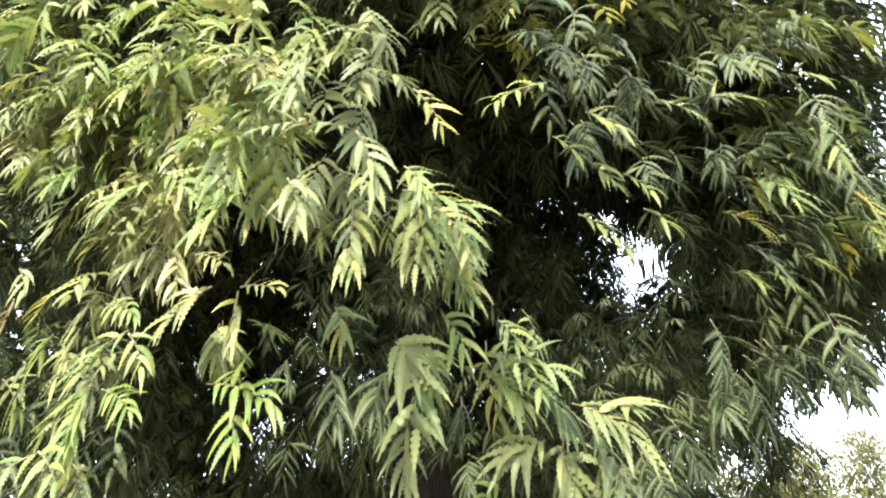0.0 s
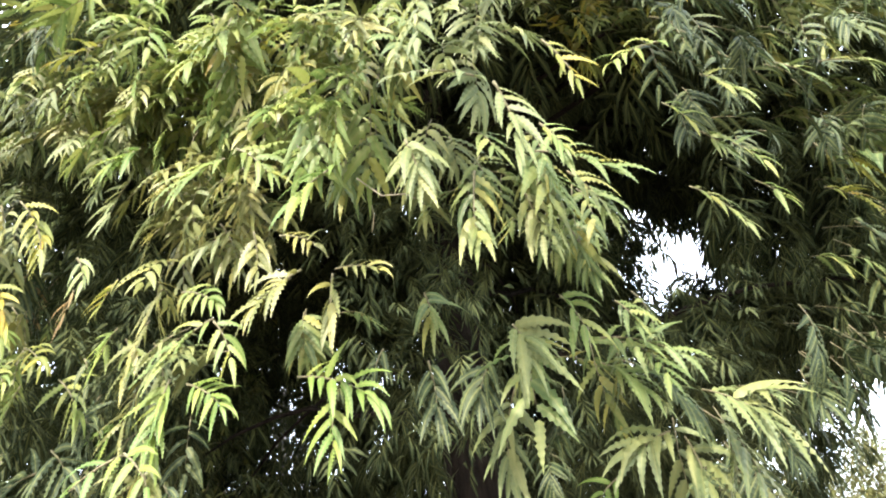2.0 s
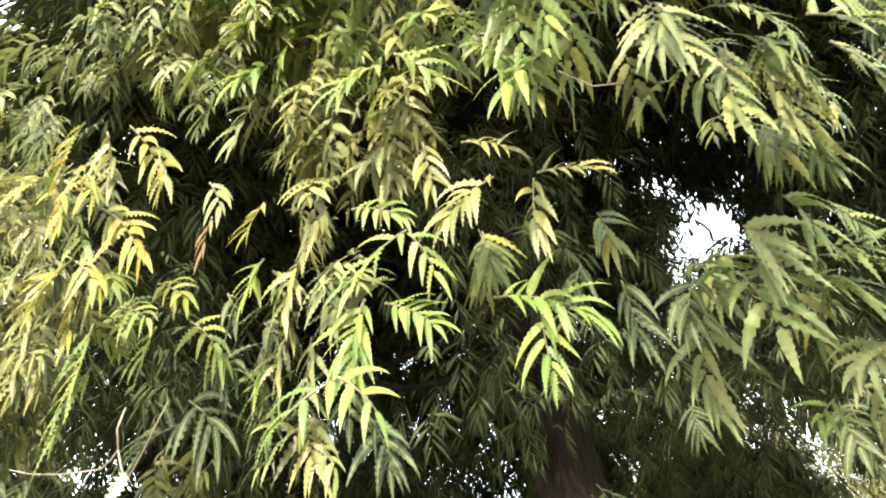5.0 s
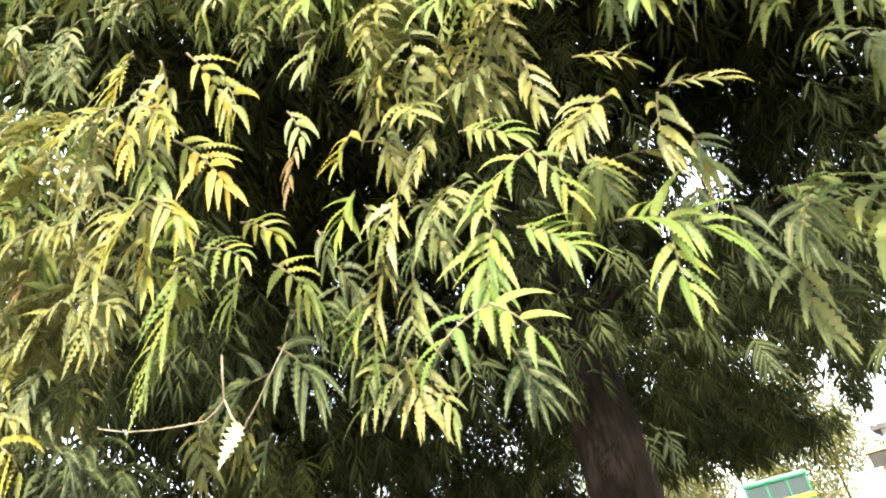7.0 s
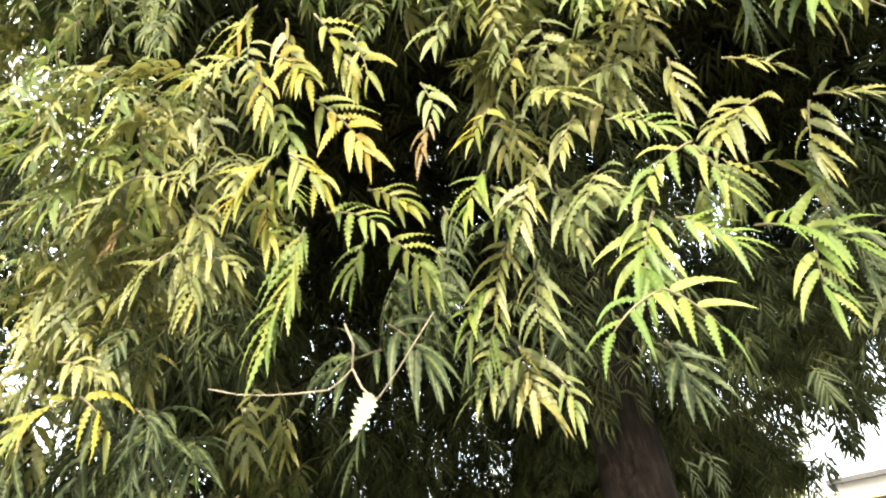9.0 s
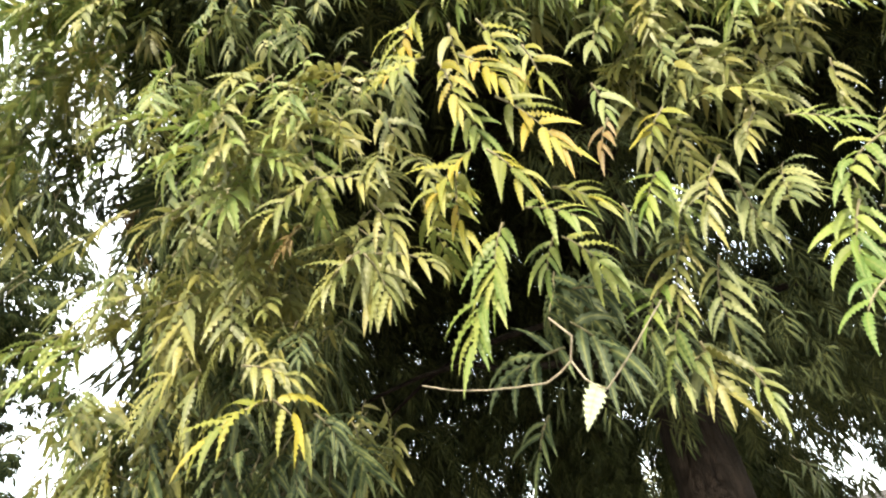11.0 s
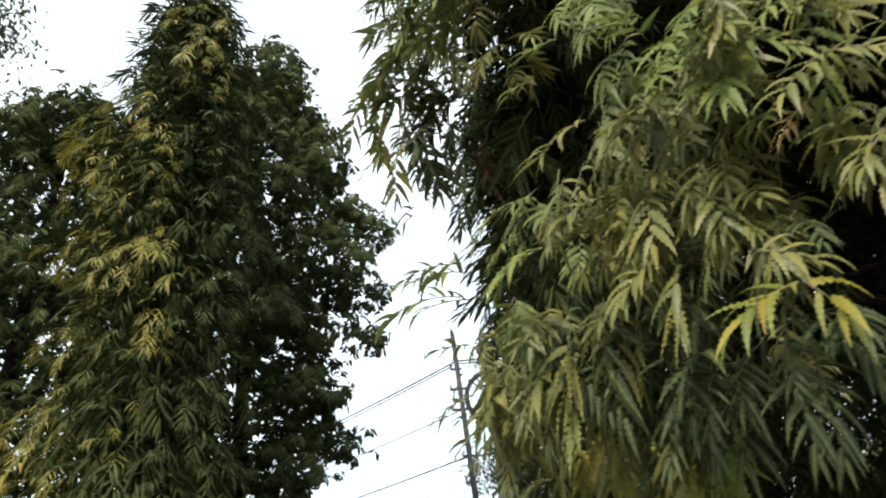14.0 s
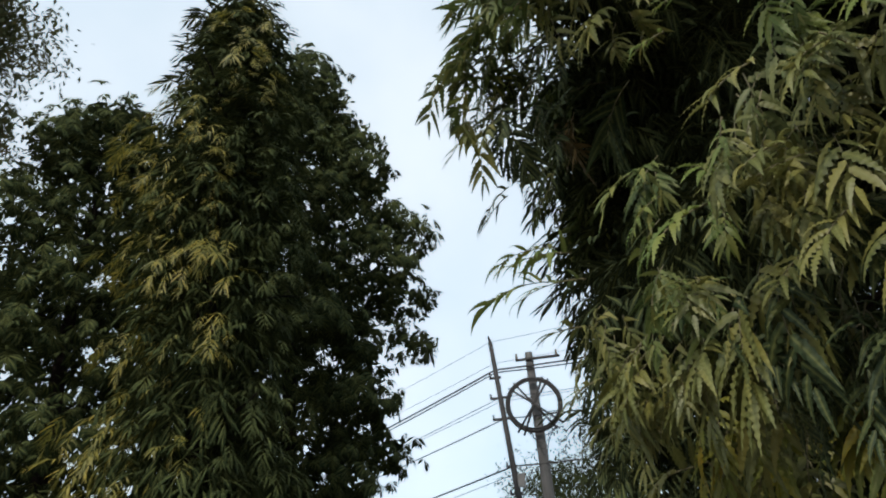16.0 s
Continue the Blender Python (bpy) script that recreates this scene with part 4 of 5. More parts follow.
# dark twigs set across the camera's later sight lines to cover a sky hole
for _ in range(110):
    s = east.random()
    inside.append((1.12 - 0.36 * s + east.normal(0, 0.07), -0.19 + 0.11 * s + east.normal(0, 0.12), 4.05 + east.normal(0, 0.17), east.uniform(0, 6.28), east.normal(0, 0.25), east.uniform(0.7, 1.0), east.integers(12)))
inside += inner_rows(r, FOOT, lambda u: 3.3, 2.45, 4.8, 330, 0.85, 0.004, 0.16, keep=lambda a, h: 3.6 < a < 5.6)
child("foliage", scatter("foliage", MID, tones["green"], [TWIG, GREEN]), tree, kind="stuff")
child("foliage", scatter("foliage", MID, tones["pale"], [TWIG, PALE]), tree, "dusty pale green leaves", kind="stuff")
child("foliage", scatter("foliage", MID, tones["yellow"], [TWIG, YELLOW]), tree, "yellow-green leaves", kind="stuff")
child("foliage", scatter("foliage", MID, tones["fresh"], [TWIG, FRESH]), tree, "fresh bright green leaves", kind="stuff")
child("foliage", scatter("foliage", SMALL, tones["upper"], [TWIG, GREEN]), tree, kind="stuff")
child("foliage", scatter("foliage", SMALL, tones["back"], [TWIG, DEEP_SHADE]), tree, "dark shaded leaves", kind="stuff")
child("foliage", scatter("foliage", SMALL, inside, [TWIG, DEEP_SHADE]), tree, "dark shaded leaves", kind="stuff")

def frond_plan(s, fall, length, n, leaf, out):
    """A twig along +x that falls by an angle, its leaves in two arching ranks; out: the way out of the crown."""
    steps = 10
    bend = min(0.9, 0.35 + 1.2 * length)
    axis, p = [np.zeros(3)], np.zeros(3)
    yaw = s.normal(0, 0.10)
    for k in range(steps):
        f = fall + bend * (0.5 - (k + 0.5) / steps)
        p = p + np.array((math.cos(f) * math.cos(yaw), math.cos(f) * math.sin(yaw), math.sin(f))) * length / steps
        axis.append(p.copy())
    axis = np.array(axis)
    leaves = []
    for k in range(n):
        q = 0.10 + 0.90 * (k / max(1, n - 1))
        j = min(int(q * steps), steps - 1)
        at = axis[j] + (axis[j + 1] - axis[j]) * (q * steps - j)
        d = axis[j + 1] - axis[j]
        d /= np.linalg.norm(d)
        up = np.array(out) * 0.75 + np.array((0, 0, 0.55)) + s.normal(0, 0.22, 3)
        up -= d * up.dot(d)
        up /= np.linalg.norm(up)
        side = np.cross(d, up)
        sign = 1 if k % 2 else -1
        ang = sign * (1.30 - 0.80 * q + s.normal(0, 0.20))
        if k == n - 1:
            ang *= 0.25
        way = d * math.cos(ang) + side * math.sin(ang) + up * s.normal(0.42, 0.12)
        size = leaf * (0.78 + 0.34 * math.sin(math.pi * (0.15 + 0.7 * q))) * s.uniform(0.70, 1.14)
        leaves.append((at, way, size, size * s.uniform(0.150, 0.195), s.uniform(0.8, 2.4), s.uniform(0, 6.28), up + side * sign * s.normal(0.2, 0.2)))
    return axis, leaves


def own_twig(x, y, z, yaw, fall, length, n, leaf, mat, split):
    """A twig of the outer crown with its leaves, each a piece of its own where the twig hangs nearest."""
    s = np.random.default_rng(int(abs(x * 9173 + y * 517 + z * 71)))
    x, y, turn = x - TREE[0], y - TREE[1], radians(yaw)
    away = math.atan2(y, x) - turn
    axis, leaves = frond_plan(s, radians(fall), length, n, leaf, (math.cos(away), math.sin(away), 0))
    at = Matrix.Translation((x, y, z)) @ Matrix.Rotation(turn, 4, "Z")
    if split:
        twig = child("spray", tube_mesh("spray", axis, np.linspace(0.0040, 0.0016, len(axis)), TWIG, 5), tree, "", at)
        for q, way, size, width, droop, phase, up in leaves:
            a, b, c = blade(q, way, size, width, droop, 20, phase=phase, up=up)
            child("leaf", mesh_from("leaf", a, b, [mat], None, c), twig)
        return
    v, t = tube(axis, np.linspace(0.0040, 0.0016, len(axis)), 4)
    vs, ts, ix, ribs, k = [v], [t], [np.zeros(len(t))], [np.zeros(len(v))], len(v)
    for q, way, size, width, droop, phase, up in leaves:
        a, b, c = blade(q, way, size, width, droop, 16, phase=phase, up=up)
        vs.append(a), ts.append(b + k), ix.append(np.ones(len(b))), ribs.append(c)
        k += len(a)
    child("spray", mesh_from("spray", np.concatenate(vs), np.concatenate(ts), [TWIG, mat], np.concatenate(ix).astype(int), np.concatenate(ribs)), tree, "", at)


for mat, rows in TWIGS:
    for row in rows:
        own_twig(*row, mat, mat in (YELLOW, FRESH) and row[2] < 2.9 and row[1] < 2.5)

hung = np.random.default_rng(44)
for mat, rows in TASSELS:
    spread = []
    for x, y, z, wide, high, n, leaf in rows:
        x, y = x - TREE[0], y - TREE[1]
        a = math.atan2(y, x)
        for _ in range(int(n * THICK)):
            u, deep = hung.normal(0, 0.48) * wide, 0.30 * hung.random() ** 1.3
            px, py = x - u * math.sin(a) - deep * math.cos(a), y + u * math.cos(a) - deep * math.sin(a)
            spread.append((px, py, z + hung.normal(0, 0.48) * high + 0.10, a + hung.normal(0, 0.7), hung.normal(0.36, 0.30), leaf / 0.142 * hung.uniform(0.85, 1.15), hung.integers(16)))
    child("foliage", scatter("foliage", MID, spread, [TWIG, mat]), tree, kind="stuff")

# bare forked twig with one pale dead leaf
local = np.array(TREE)
fork = np.array([(-2.126, 2.55, 2.132), (-2.06, 2.54, 2.108), (-1.985, 2.523, 2.093), (-1.92, 2.50, 2.084), (-1.852, 2.478, 2.078), (-1.822, 2.46, 2.092), (-1.796, 2.44, 2.111), (-1.791, 2.41, 2.16), (-1.80, 2.48, 2.24)]) - local
bare = child("bare_twig", tube_mesh("bare_twig", fork, np.linspace(0.0016, 0.0032, 9), DRY_TWIG, 6), tree, "pale leafless forked twig")
limb2 = np.array([(-1.796, 2.44, 2.111), (-1.78, 2.428, 2.06), (-1.765, 2.412, 2.035), (-1.75, 2.40, 2.023), (-1.705, 2.36, 2.07), (-1.673, 2.327, 2.109), (-1.621, 2.28, 2.17)]) - local
child("side_twig", tube_mesh("side_twig", limb2, np.linspace(0.0026, 0.0016, 7), DRY_TWIG, 6), bare)
a, b, w = blade(np.array((-1.762, 2.411, 2.04)) - local, (-0.55, 0.05, -0.75), 0.115, 0.048, 0.4, 16, up=(-0.2, -1.0, 0.5))
WAN = leaf_material("leaf_wan", [(0.0, (0.25, 0.30, 0.19)), (1.0, (0.34, 0.38, 0.25))])
child("leaf", mesh_from("leaf", a, b, [WAN], None, w), bare, "pale wilted leaf")
hang = np.array([(-0.512, 1.91, 2.82), (-0.44, 1.89, 2.735), (-0.368, 1.87, 2.719), (-0.31, 1.95, 2.735)]) - local
child("bare_twig", tube_mesh("bare_twig", hang, [0.0018, 0.0022, 0.0022, 0.0025], DRY_TWIG, 5), tree)
hang = np.array([(-0.48, 1.98, 2.95), (-0.485, 1.99, 2.82), (-0.47, 2.0, 2.74), (-0.479, 2.006, 2.682)]) - local
child("bare_twig", tube_mesh("bare_twig", hang, [0.003, 0.003, 0.0025, 0.002], TWIG, 5), tree)


def tree_base(r, place, height, radius, label, group):
    ob = thing("mast_tree", place, label, "tree", group)
    v, t, _ = trunk_mesh(r, height, radius)
    child("trunk", mesh_from("trunk", v, t, [BARK]), ob)
    return ob


def add_limb(r, ob, z, tip, thick=0.03):
    child("limb", tube_mesh("limb", limb_points((0, 0, max(0.5, z)), tip, 0.3, 7, r), np.linspace(thick, 0.006, 7), BARK, 5), ob)


def tassel_tree(place, height, profile, label, seed, gap, per, zlo=1.6, inner=2600):
    """A conical mast tree: tassels of hanging twigs round a dark core, sun and shade put into the leaf colours."""
    r = np.random.default_rng(seed)
    ob = tree_base(r, place, height, 0.16, label, "mast trees in a row")
    lots, z, row = {"sunny": [], "green": [], "shade": []}, zlo, 0
    while z < height:
        n = max(4, int(2 * math.pi * profile(z) / gap))
        for k in range(n):
            a = (k + 0.5 * (row % 2)) * 2 * math.pi / n + r.normal(0, 0.12)
            # leaf colour by side stands in for sunlit and shaded faces
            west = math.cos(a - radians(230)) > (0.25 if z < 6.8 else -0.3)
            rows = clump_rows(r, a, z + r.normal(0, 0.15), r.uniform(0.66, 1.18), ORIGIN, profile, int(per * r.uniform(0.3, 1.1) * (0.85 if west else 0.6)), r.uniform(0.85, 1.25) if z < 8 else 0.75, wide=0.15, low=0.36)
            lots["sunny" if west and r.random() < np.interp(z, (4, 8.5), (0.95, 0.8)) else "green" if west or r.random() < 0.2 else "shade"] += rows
            if r.random() < 0.12:
                add_limb(r, ob, z - 0.5, np.array((profile(z) * 0.85 * math.cos(a), profile(z) * 0.85 * math.sin(a), z)))
        z += gap * 0.68
        row += 1
    core = inner_rows(r, ORIGIN, profile, zlo, height * 0.95, inner, 1.3, 0.05, 0.5)
    child("foliage", scatter("foliage", FAR, lots["sunny"], [TWIG, SUNLIT_OLIVE]), ob, "yellow-green leaves", kind="stuff")
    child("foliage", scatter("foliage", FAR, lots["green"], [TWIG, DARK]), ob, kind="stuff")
    child("foliage", scatter("foliage", FAR, lots["shade"], [TWIG, DARK]), ob, "dark green leaves of the shaded side and core", kind="stuff")
    child("foliage", scatter("foliage", SMALL, core, [TWIG, DARK]), ob, "dark green leaves of the shaded side and core", kind="stuff")
    return ob


def lump_tree(place, height, profile, label, seed, gap, per, size, zlo=1.6):
    """A dark mast tree whose foliage stands out in rounded shelves, each ragged underneath."""
    r = np.random.default_rng(seed)
    ob = tree_base(r, place, height, 0.16, label, "mast trees in a row")
    rows, z, level = [], zlo, 0
    while z < height:
        n = max(2, int(2 * math.pi * profile(z) / (gap * 1.35)))
        for k in range(n):
            a = (k + 0.5 * (level % 2)) * 2 * math.pi / n + r.normal(0, 0.2)
            q, w = profile(z) * r.uniform(0.72, 1.05) - 0.25, gap * r.uniform(0.42, 0.66)
            c = np.array((q * math.cos(a), q * math.sin(a), z + r.normal(0, 0.2)))
            for _ in range(per):
                d = r.normal(0, 1, 3)
                d /= np.linalg.norm(d)
                d[2] = d[2] if d[2] > -0.4 else -0.4 * r.random()
                p = c + d * (w, w, w * 0.7) * r.uniform(0.55, 1.0)
                rows.append((*p, math.atan2(d[1], d[0]) + r.normal(0, 0.6), r.normal(0.45, 0.3), size * r.uniform(0.7, 1.2), r.integers(12)))
            if r.random() < 0.25:
                add_limb(r, ob, z - 0.4, c)
        z += gap * 0.8
        level += 1
    rows += inner_rows(r, ORIGIN, profile, zlo, height * 0.95, 2600, 1.0, 0.10, 0.80)
    # the crown's shade is carried by this near-black leaf colour
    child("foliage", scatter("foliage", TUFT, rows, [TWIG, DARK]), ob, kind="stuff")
    return ob


def spire(z):
    return float(np.interp(z, (0, 3, 3.6, 5.5, 7.3, 8.0, 8.6, 9.3), (1.25, 1.15, 1.0, 1.08, 1.02, 0.82, 0.5, 0.06)))


def shoulder(z):
    return float(np.interp(z, (0, 3.3, 3.7, 4.3, 4.8, 5.5, 6.5, 7.3, 8.3, 8.9, 9.8, 10.5, 10.9), (1.2, 1.15, 1.0, 1.6, 1.65, 1.7, 1.82, 1.78, 1.7, 1.3, 1.12, 0.45, 0.05)))


tassel_tree((-6.50, 6.97, 0), 9.25, spire, "conical mast tree with dark and yellow-green drooping leaves", 21, 0.66, 15)
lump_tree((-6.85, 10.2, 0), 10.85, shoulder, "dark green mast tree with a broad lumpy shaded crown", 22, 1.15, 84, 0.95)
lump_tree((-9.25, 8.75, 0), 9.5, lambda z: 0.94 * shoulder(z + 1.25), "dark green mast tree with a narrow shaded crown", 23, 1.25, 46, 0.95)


# ---- broad-leaved tree with small round leaves ----
def small_leaf_tree(name, place, height, crown, label, seed, count, leaf, size=0.055, category="tree", trunk=0.14, low=0.35):
    """crown: half widths x, y, z of the leaf mass about its middle height."""
    r = np.random.default_rng(seed)
    ob = thing(name, place, label, category)
    v, t, ax = trunk_mesh(r, height * 0.9, trunk)
    child("trunk", mesh_from("trunk", v, t, [BARK]), ob)
    vs, ts, ribs, n = [], [], [], 0
    lobes = [np.array((r.normal(0, 0.45) * crown[0], r.normal(0, 0.45) * crown[1], height * (low + (1 - low) * r.random()))) for _ in range(24)]
    for c in lobes[:14]:
        child("limb", tube_mesh("limb", limb_points((0, 0, max(height * 0.15, c[2] - 1.2)), c, 0.2, 7, r), np.linspace(trunk * 0.3, 0.006, 7), BARK, 5), ob)
    knots = [lobes[r.integers(24)] + r.normal(0, 0.30, 3) * np.array(crown) * 0.6 for _ in range(count // 60)]
    for _ in range(count):
        p = knots[r.integers(len(knots))] + r.normal(0, 1.6 * size, 3) * (1, 1, 1.3)
        if p[2] < 0.1:
            continue
        a, b, w = blade(p, r.normal(0, 1, 3) + (0, 0, -0.5), size * r.uniform(0.7, 1.3), size * 0.5, 0.8, 2)
        vs.append(a), ts.append(b + n), ribs.append(w)
        n += len(a)
    child("foliage", mesh_from("foliage", np.concatenate(vs), np.concatenate(ts), [leaf], None, np.concatenate(ribs)), ob, kind="stuff")
    return ob


small_leaf_tree("broadleaf_tree", (-15.0, 9.4, 0), 15.0, (2.0, 2.3, 2.8), "tall tree with small brownish green leaves", 31, 44000, BROAD, 0.16, low=0.25)
small_leaf_tree("broadleaf_tree", (-1.75, 21.5, 0), 6.5, (1.8, 1.7, 1.5), "small round-headed tree behind the poles", 32, 16000, DARK, 0.12, low=0.4)
for x, y, h, s in [(4.3, 15.6, 3.2, 33), (3.4, 14.6, 3.8, 36), (1.2, 15.0, 3.3, 37), (-1.0, 15.5, 3.0, 38)]:
    small_leaf_tree("shrub", (x, y, 0), h, (1.7, 1.4, 1.5), "sunlit straw-green shrub beside the road", s, 8000, STRAW, 0.10, "shrub", 0.04, 0.15)
for x, y, h, s in [(8.9, 27.6, 5.6, 34), (11.6, 28.2, 6.3, 35), (14.4, 27.6, 6.5, 39), (17.2, 27.4, 6.9, 41)]:
    small_leaf_tree("shrub", (x, y, 0), h, (2.0, 1.6, 1.5), "tall sunlit straw-green shrub across the road", s, 12500, STRAW, 0.19, "shrub", 0.05, 0.2)


# ---- utility poles, cables and coil ----
def wire(points, radius=0.012, sides=5, sag=0.25, n=16):
    a, b = np.array(points[0], float), np.array(points[1], float)
    s = np.linspace(0, 1, n)[:, None]
    p = a + (b - a) * s
    p[:, 2] -= (4 * s * (1 - s))[:, 0] * sag
    return tube_mesh("wire", p, np.full(n, radius), CABLE, sides)


POLE_A, POLE_B = np.array((-3.74, 15.4, 0.0)), np.array((-3.42, 15.41, 0.0))
TOP_A = np.array((-4.22, 15.4, 7.25))


def on_a(z):
    return POLE_A + (TOP_A - POLE_A) * z / 7.25


steel_pole = thing("steel_pole", POLE_A, "slim dark steel utility pole with brackets", "utility pole")
child("shaft", tube_mesh("shaft", [(0, 0, 0), on_a(3.6) - POLE_A, on_a(7.25) - POLE_A], [0.075, 0.068, 0.05], STEEL, 10), steel_pole)
for z, w in ((7.27, 0.04), (6.40, 0.16), (5.95, 0.22), (5.50, 0.24), (4.53, 0.14), (4.0, 0.16)):
    x = (on_a(z) - POLE_A)[0]
    part("bracket", boxes(((x - w, -0.03, z), (x + w * 0.6, 0.03, z + 0.045)), ((x - w, -0.03, z), (x - w + 0.04, 0.03, z + 0.12)), bevel=0.006), STEEL, steel_pole)
x = (on_a(4.25) - POLE_A)[0]
part("meter_box", boxes(((x + 0.04, -0.12, 4.12), (x + 0.19, -0.06, 4.38)), bevel=0.01), TIN, steel_pole, "small grey metal box")
cement_pole = thing("cement_pole", POLE_B, "grey concrete utility pole with a cable coil", "utility pole")
child("shaft", tube_mesh("shaft", [(0, 0, 0), (0.0, 0, 3.4), (0.0, 0, 6.9)], [0.14, 0.12, 0.085], CEMENT, 14), cement_pole)
part("crossarm", boxes(((-0.30, -0.13, 6.70), (0.65, -0.07, 6.75)), bevel=0.008), STEEL, cement_pole)
for x in (-0.27, 0.0, 0.58):
    part("insulator", boxes(((x - 0.03, -0.13, 6.75), (x + 0.03, -0.07, 6.87)), bevel=0.012), TIN, cement_pole)
ang = np.linspace(0, 2 * math.pi, 41)
coil = thing("cable_coil", POLE_B + (-0.04, -0.22, 5.70), "black cable wound on a cross-shaped bracket on the pole", "cable coil")
for k, rad in enumerate((0.50, 0.525, 0.55, 0.575)):
    ring = np.stack((rad * np.cos(ang), 0.02 * (k % 2) + 0 * ang, rad * np.sin(ang)), 1)
    child("loop", tube_mesh("loop", ring, np.full(41, 0.018), CABLE, 6), coil)
for a in (0.95, 1.15, 2.45, 2.2):
    d = np.array((math.cos(a), 0.03, math.sin(a)))
    child("arm", tube_mesh("arm", [-d * 0.68, d * 0.62], [0.024, 0.024], STEEL, 4), coil)
for k in range(4):
    ends = [POLE_B + (-0.4 + 0.1 * k, -0.2, 5.35 - 0.05 * k), POLE_B + (0.45 - 0.08 * k, -0.1, 5.35)]
    tagged(new("wire", wire(ends, 0.008, 4, 0.3 + 0.1 * k)), "loose black cable loop hanging by the pole", "cable")
for z, rise, rad in [(6.60, 0.0, 0.020), (6.54, -0.1, 0.015), (7.25, 0.5, 0.005), (6.75, 0.35, 0.005), (5.98, 0.0, 0.008), (5.90, 0.15, 0.006), (5.52, 0.0, 0.013), (4.55, 0.0, 0.017), (4.40, -0.05, 0.007), (4.05, 0.1, 0.006)]:
    far = on_a(z) + (-14.4, 13.8, rise)
    tagged(new("wire", wire([on_a(z), far], rad, 5, 0.25)), "thin black overhead cable", "cable", "overhead cables")
    tagged(new("wire", wire([on_a(z), on_a(z) + (7.2, -1.0, 0.25 + rise)], rad, 5, 0.15)), "thin black overhead cable", "cable", "overhead cables")

# ---- far building ----
flats = thing("apartment_building", (-13.2, 62.0, 0), "pale far apartment building with balconies", "building")
part("wall", boxes(((-5, 0, 0), (3.2, 8, 10.9)), bevel=0.05), PLASTER, flats)
part("roof", boxes(((-5.2, -0.2, 10.9), (3.4, 8.2, 11.1))), CEMENT, flats)
for x in (-0.2, 1.0, 2.1):
    part("parapet_post", boxes(((x, 0.0, 11.1), (x + 0.7, 0.6, 12.0)), bevel=0.03), PLASTER, flats)
for row in range(3):
    for k in range(3):
        part("window", boxes(((-4.2 + 2.5 * k, -0.05, 1.2 + 3.4 * row), (-3.0 + 2.5 * k, 0.05, 2.6 + 3.4 * row))), GLASS, flats)
        part("balcony", boxes(((-4.5 + 2.5 * k, -0.9, 0.4 + 3.4 * row), (-2.7 + 2.5 * k, 0.0, 1.1 + 3.4 * row)), bevel=0.03), PLASTER, flats)

# ---- roadside shop and minibus ----
shop = thing("shop", (11.1, 14.6, 0), "white roadside shop with a shadow-dark tin awning", "shop")
shop.rotation_euler.z = radians(-41)
part("wall", boxes(((-1.2, 1.2, 0), (7, 1.4, 2.6)), ((-1.2, 1.4, 0), (-1.0, 5, 2.6)), ((6.8, 1.4, 0), (7, 5, 2.6))), PLASTER, shop)
part("roof", boxes(((-1.4, 0.9, 2.6), (7.2, 5.2, 2.72))), CEMENT, shop)
# shadow under the awning is put into the dark tin of its front strip
part("awning", boxes(((-1.6, -0.6, 2.06), (6.5, 1.2, 2.11)), ((-1.6, -0.6, 1.78), (6.5, -0.56, 2.06))), SHADED_TIN, shop, "dark grey tin awning with its shadow in the colour")
part("beam", boxes(((-1.6, -0.64, 2.11), (6.5, -0.56, 2.18))), STRAW_PAINT, shop, "yellow wooden beam")
part("shutter", boxes(((2.5, 1.12, 0.1), (5.5, 1.2, 2.0))), TIN, shop)
part("counter", boxes(((-0.6, 0.4, 0), (2.2, 1.0, 1.0)), bevel=0.02), OCHRE, shop, "ochre counter")
part("back_panel", boxes(((-0.9, 1.1, 1.0), (2.4, 1.19, 2.0))), OCHRE, shop, "orange painted panel")
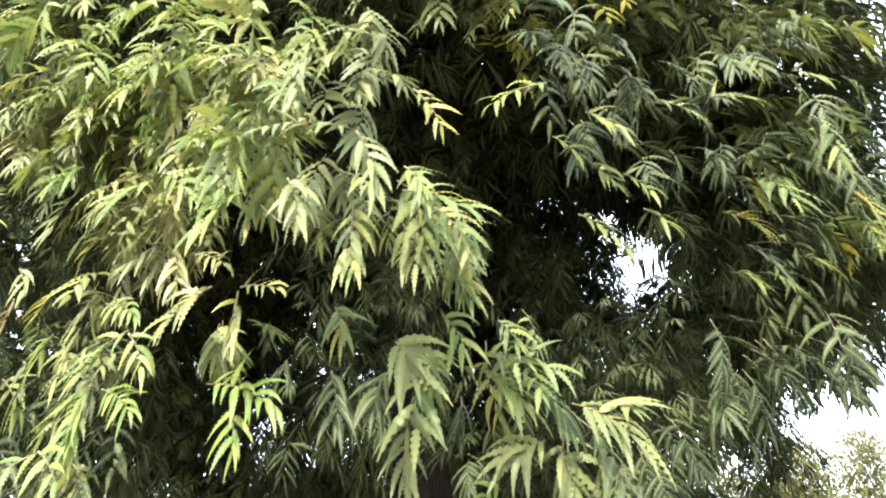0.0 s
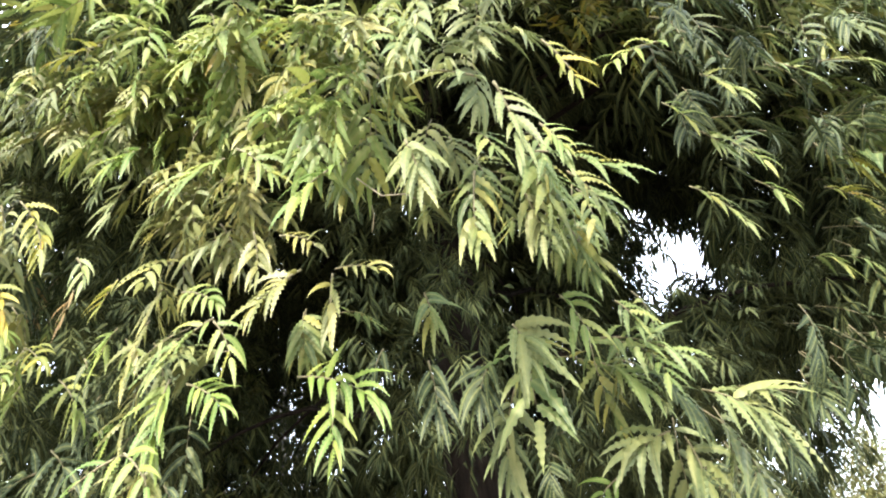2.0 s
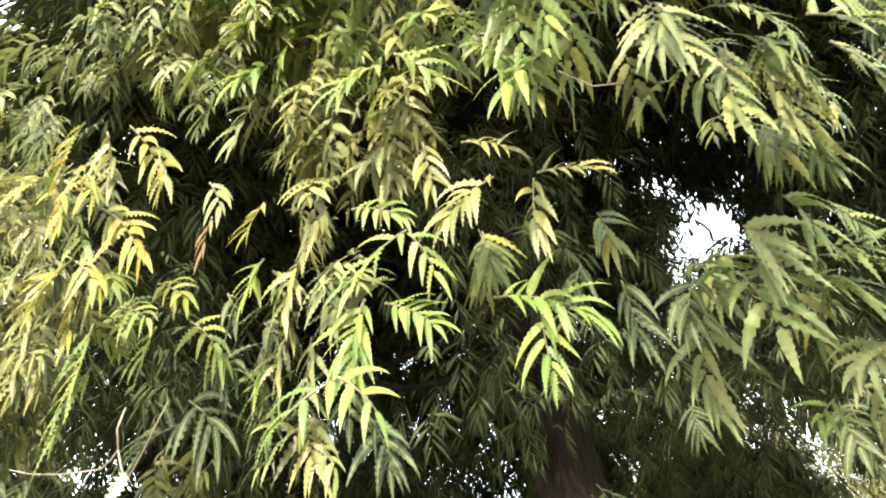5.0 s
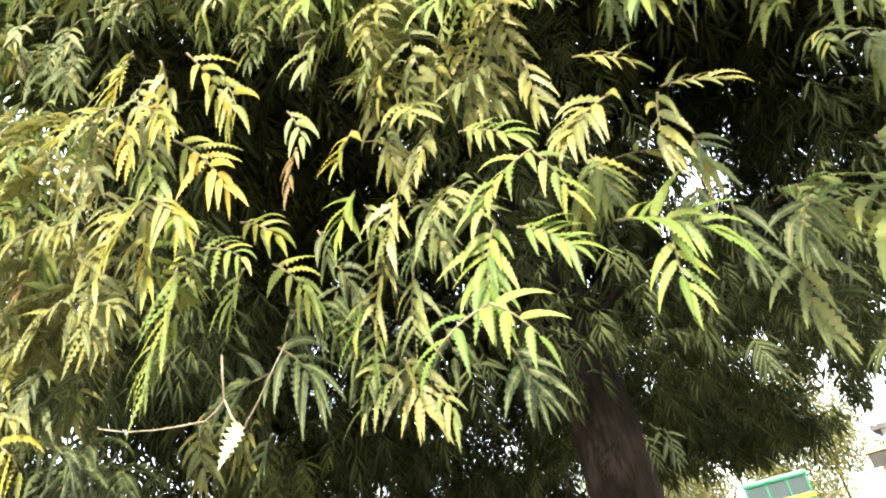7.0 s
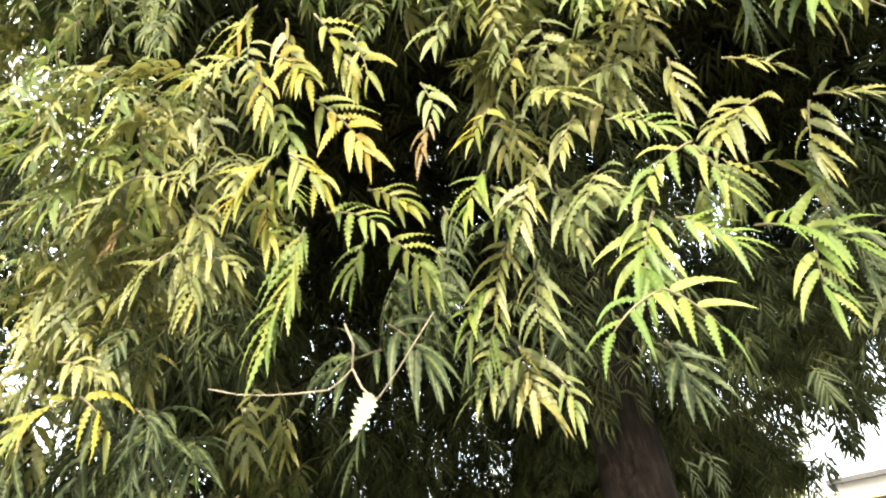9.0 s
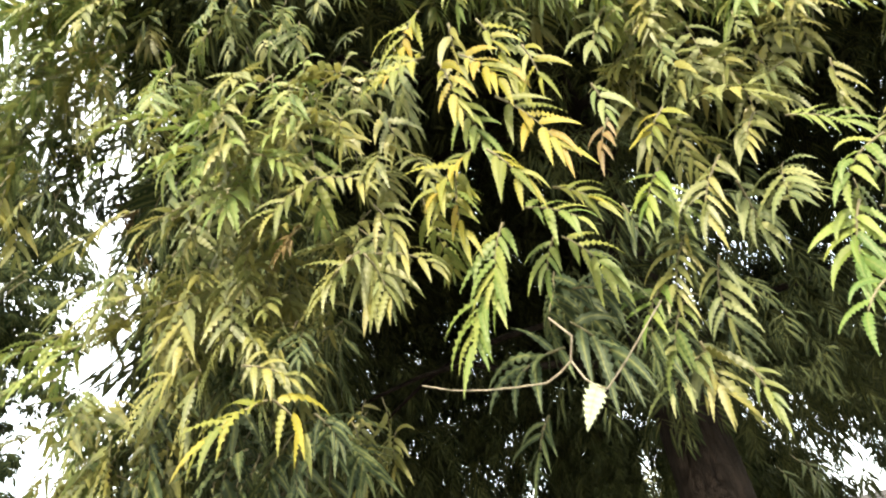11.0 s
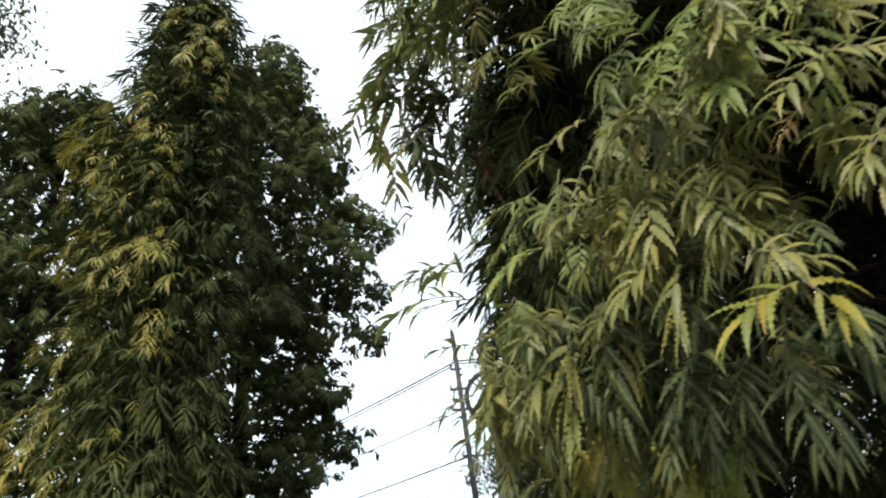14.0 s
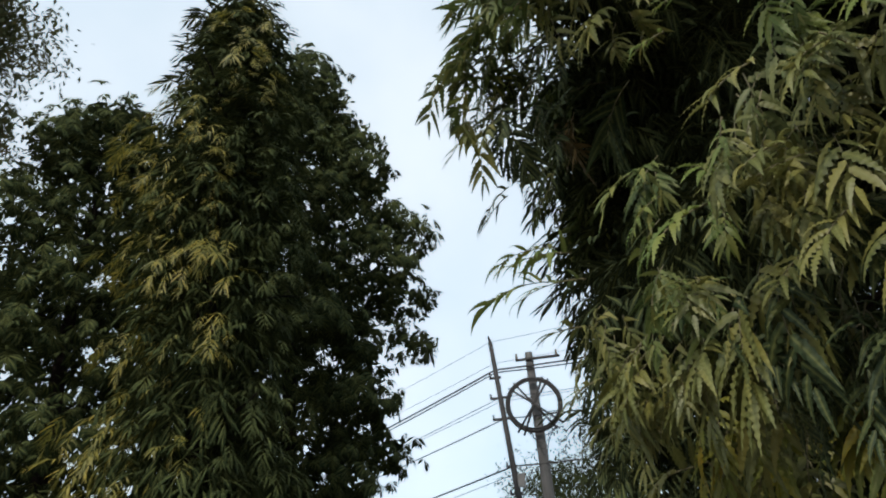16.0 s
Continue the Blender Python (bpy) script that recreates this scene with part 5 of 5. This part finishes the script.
part("signboard", boxes(((0.4, 0.86, 2.16), (0.9, 0.89, 2.5)), bevel=0.03), BLUE, shop, "blue sheet sign")
for x in (-1.4, 2.3, 6.3):
    part("post", boxes(((x - 0.04, -0.5, 0), (x + 0.04, -0.42, 2.06))), OCHRE, shop)

bus = thing("minibus", (10.8, 21.3, 0.04), "green minibus with a yellow belt stripe", "minibus")
bus.rotation_euler.z = radians(-33)
part("body", boxes(((-0.95, 0, 0.35), (0.95, 4.4, 1.55)), bevel=0.06), BUS_GREEN, bus)
part("stripe", boxes(((-0.965, -0.015, 1.50), (0.965, 4.415, 1.62)), bevel=0.01), BUS_YELLOW, bus, "yellow belt stripe")
part("roof", boxes(((-0.95, 0.0, 2.10), (0.95, 4.4, 2.28)), bevel=0.07), BUS_GREEN, bus)
for x in (-0.92, -0.30, 0.30, 0.86):
    part("post", boxes(((x, 0.02, 1.6), (x + 0.06, 0.08, 2.12))), BUS_GREEN, bus)
for y in (1.1, 2.2, 3.3, 4.28):
    for x in (-0.93, 0.87):
        part("post", boxes(((x, y, 1.6), (x + 0.06, y + 0.07, 2.12))), BUS_GREEN, bus)
part("rear_window", boxes(((-0.86, 0.04, 1.64), (0.86, 0.06, 2.09))), GLASS, bus)
for x in (-0.88, 0.87):
    part("side_window", boxes(((x, 0.1, 1.64), (x + 0.012, 4.25, 2.09))), GLASS, bus)
part("bumper", boxes(((-0.97, -0.08, 0.38), (0.97, 0.0, 0.55)), bevel=0.02), STEEL, bus)
for x in (-0.85, 0.75):
    part("tail_lamp", boxes(((x, -0.02, 0.9), (x + 0.1, 0.0, 1.15)), bevel=0.008), LAMP_RED, bus, "red tail lamp")
for x in (-0.86, 0.86):
    for y in (0.9, 3.6):
        wheel = child("wheel", tube_mesh("wheel", [(x - 0.1, y, 0.33), (x + 0.1, y, 0.33)], [0.33, 0.33], RUBBER, 20), bus)
        child("rim", tube_mesh("rim", [(x - 0.105, y, 0.33), (x + 0.105, y, 0.33)], [0.18, 0.18], TIN, 14), wheel)
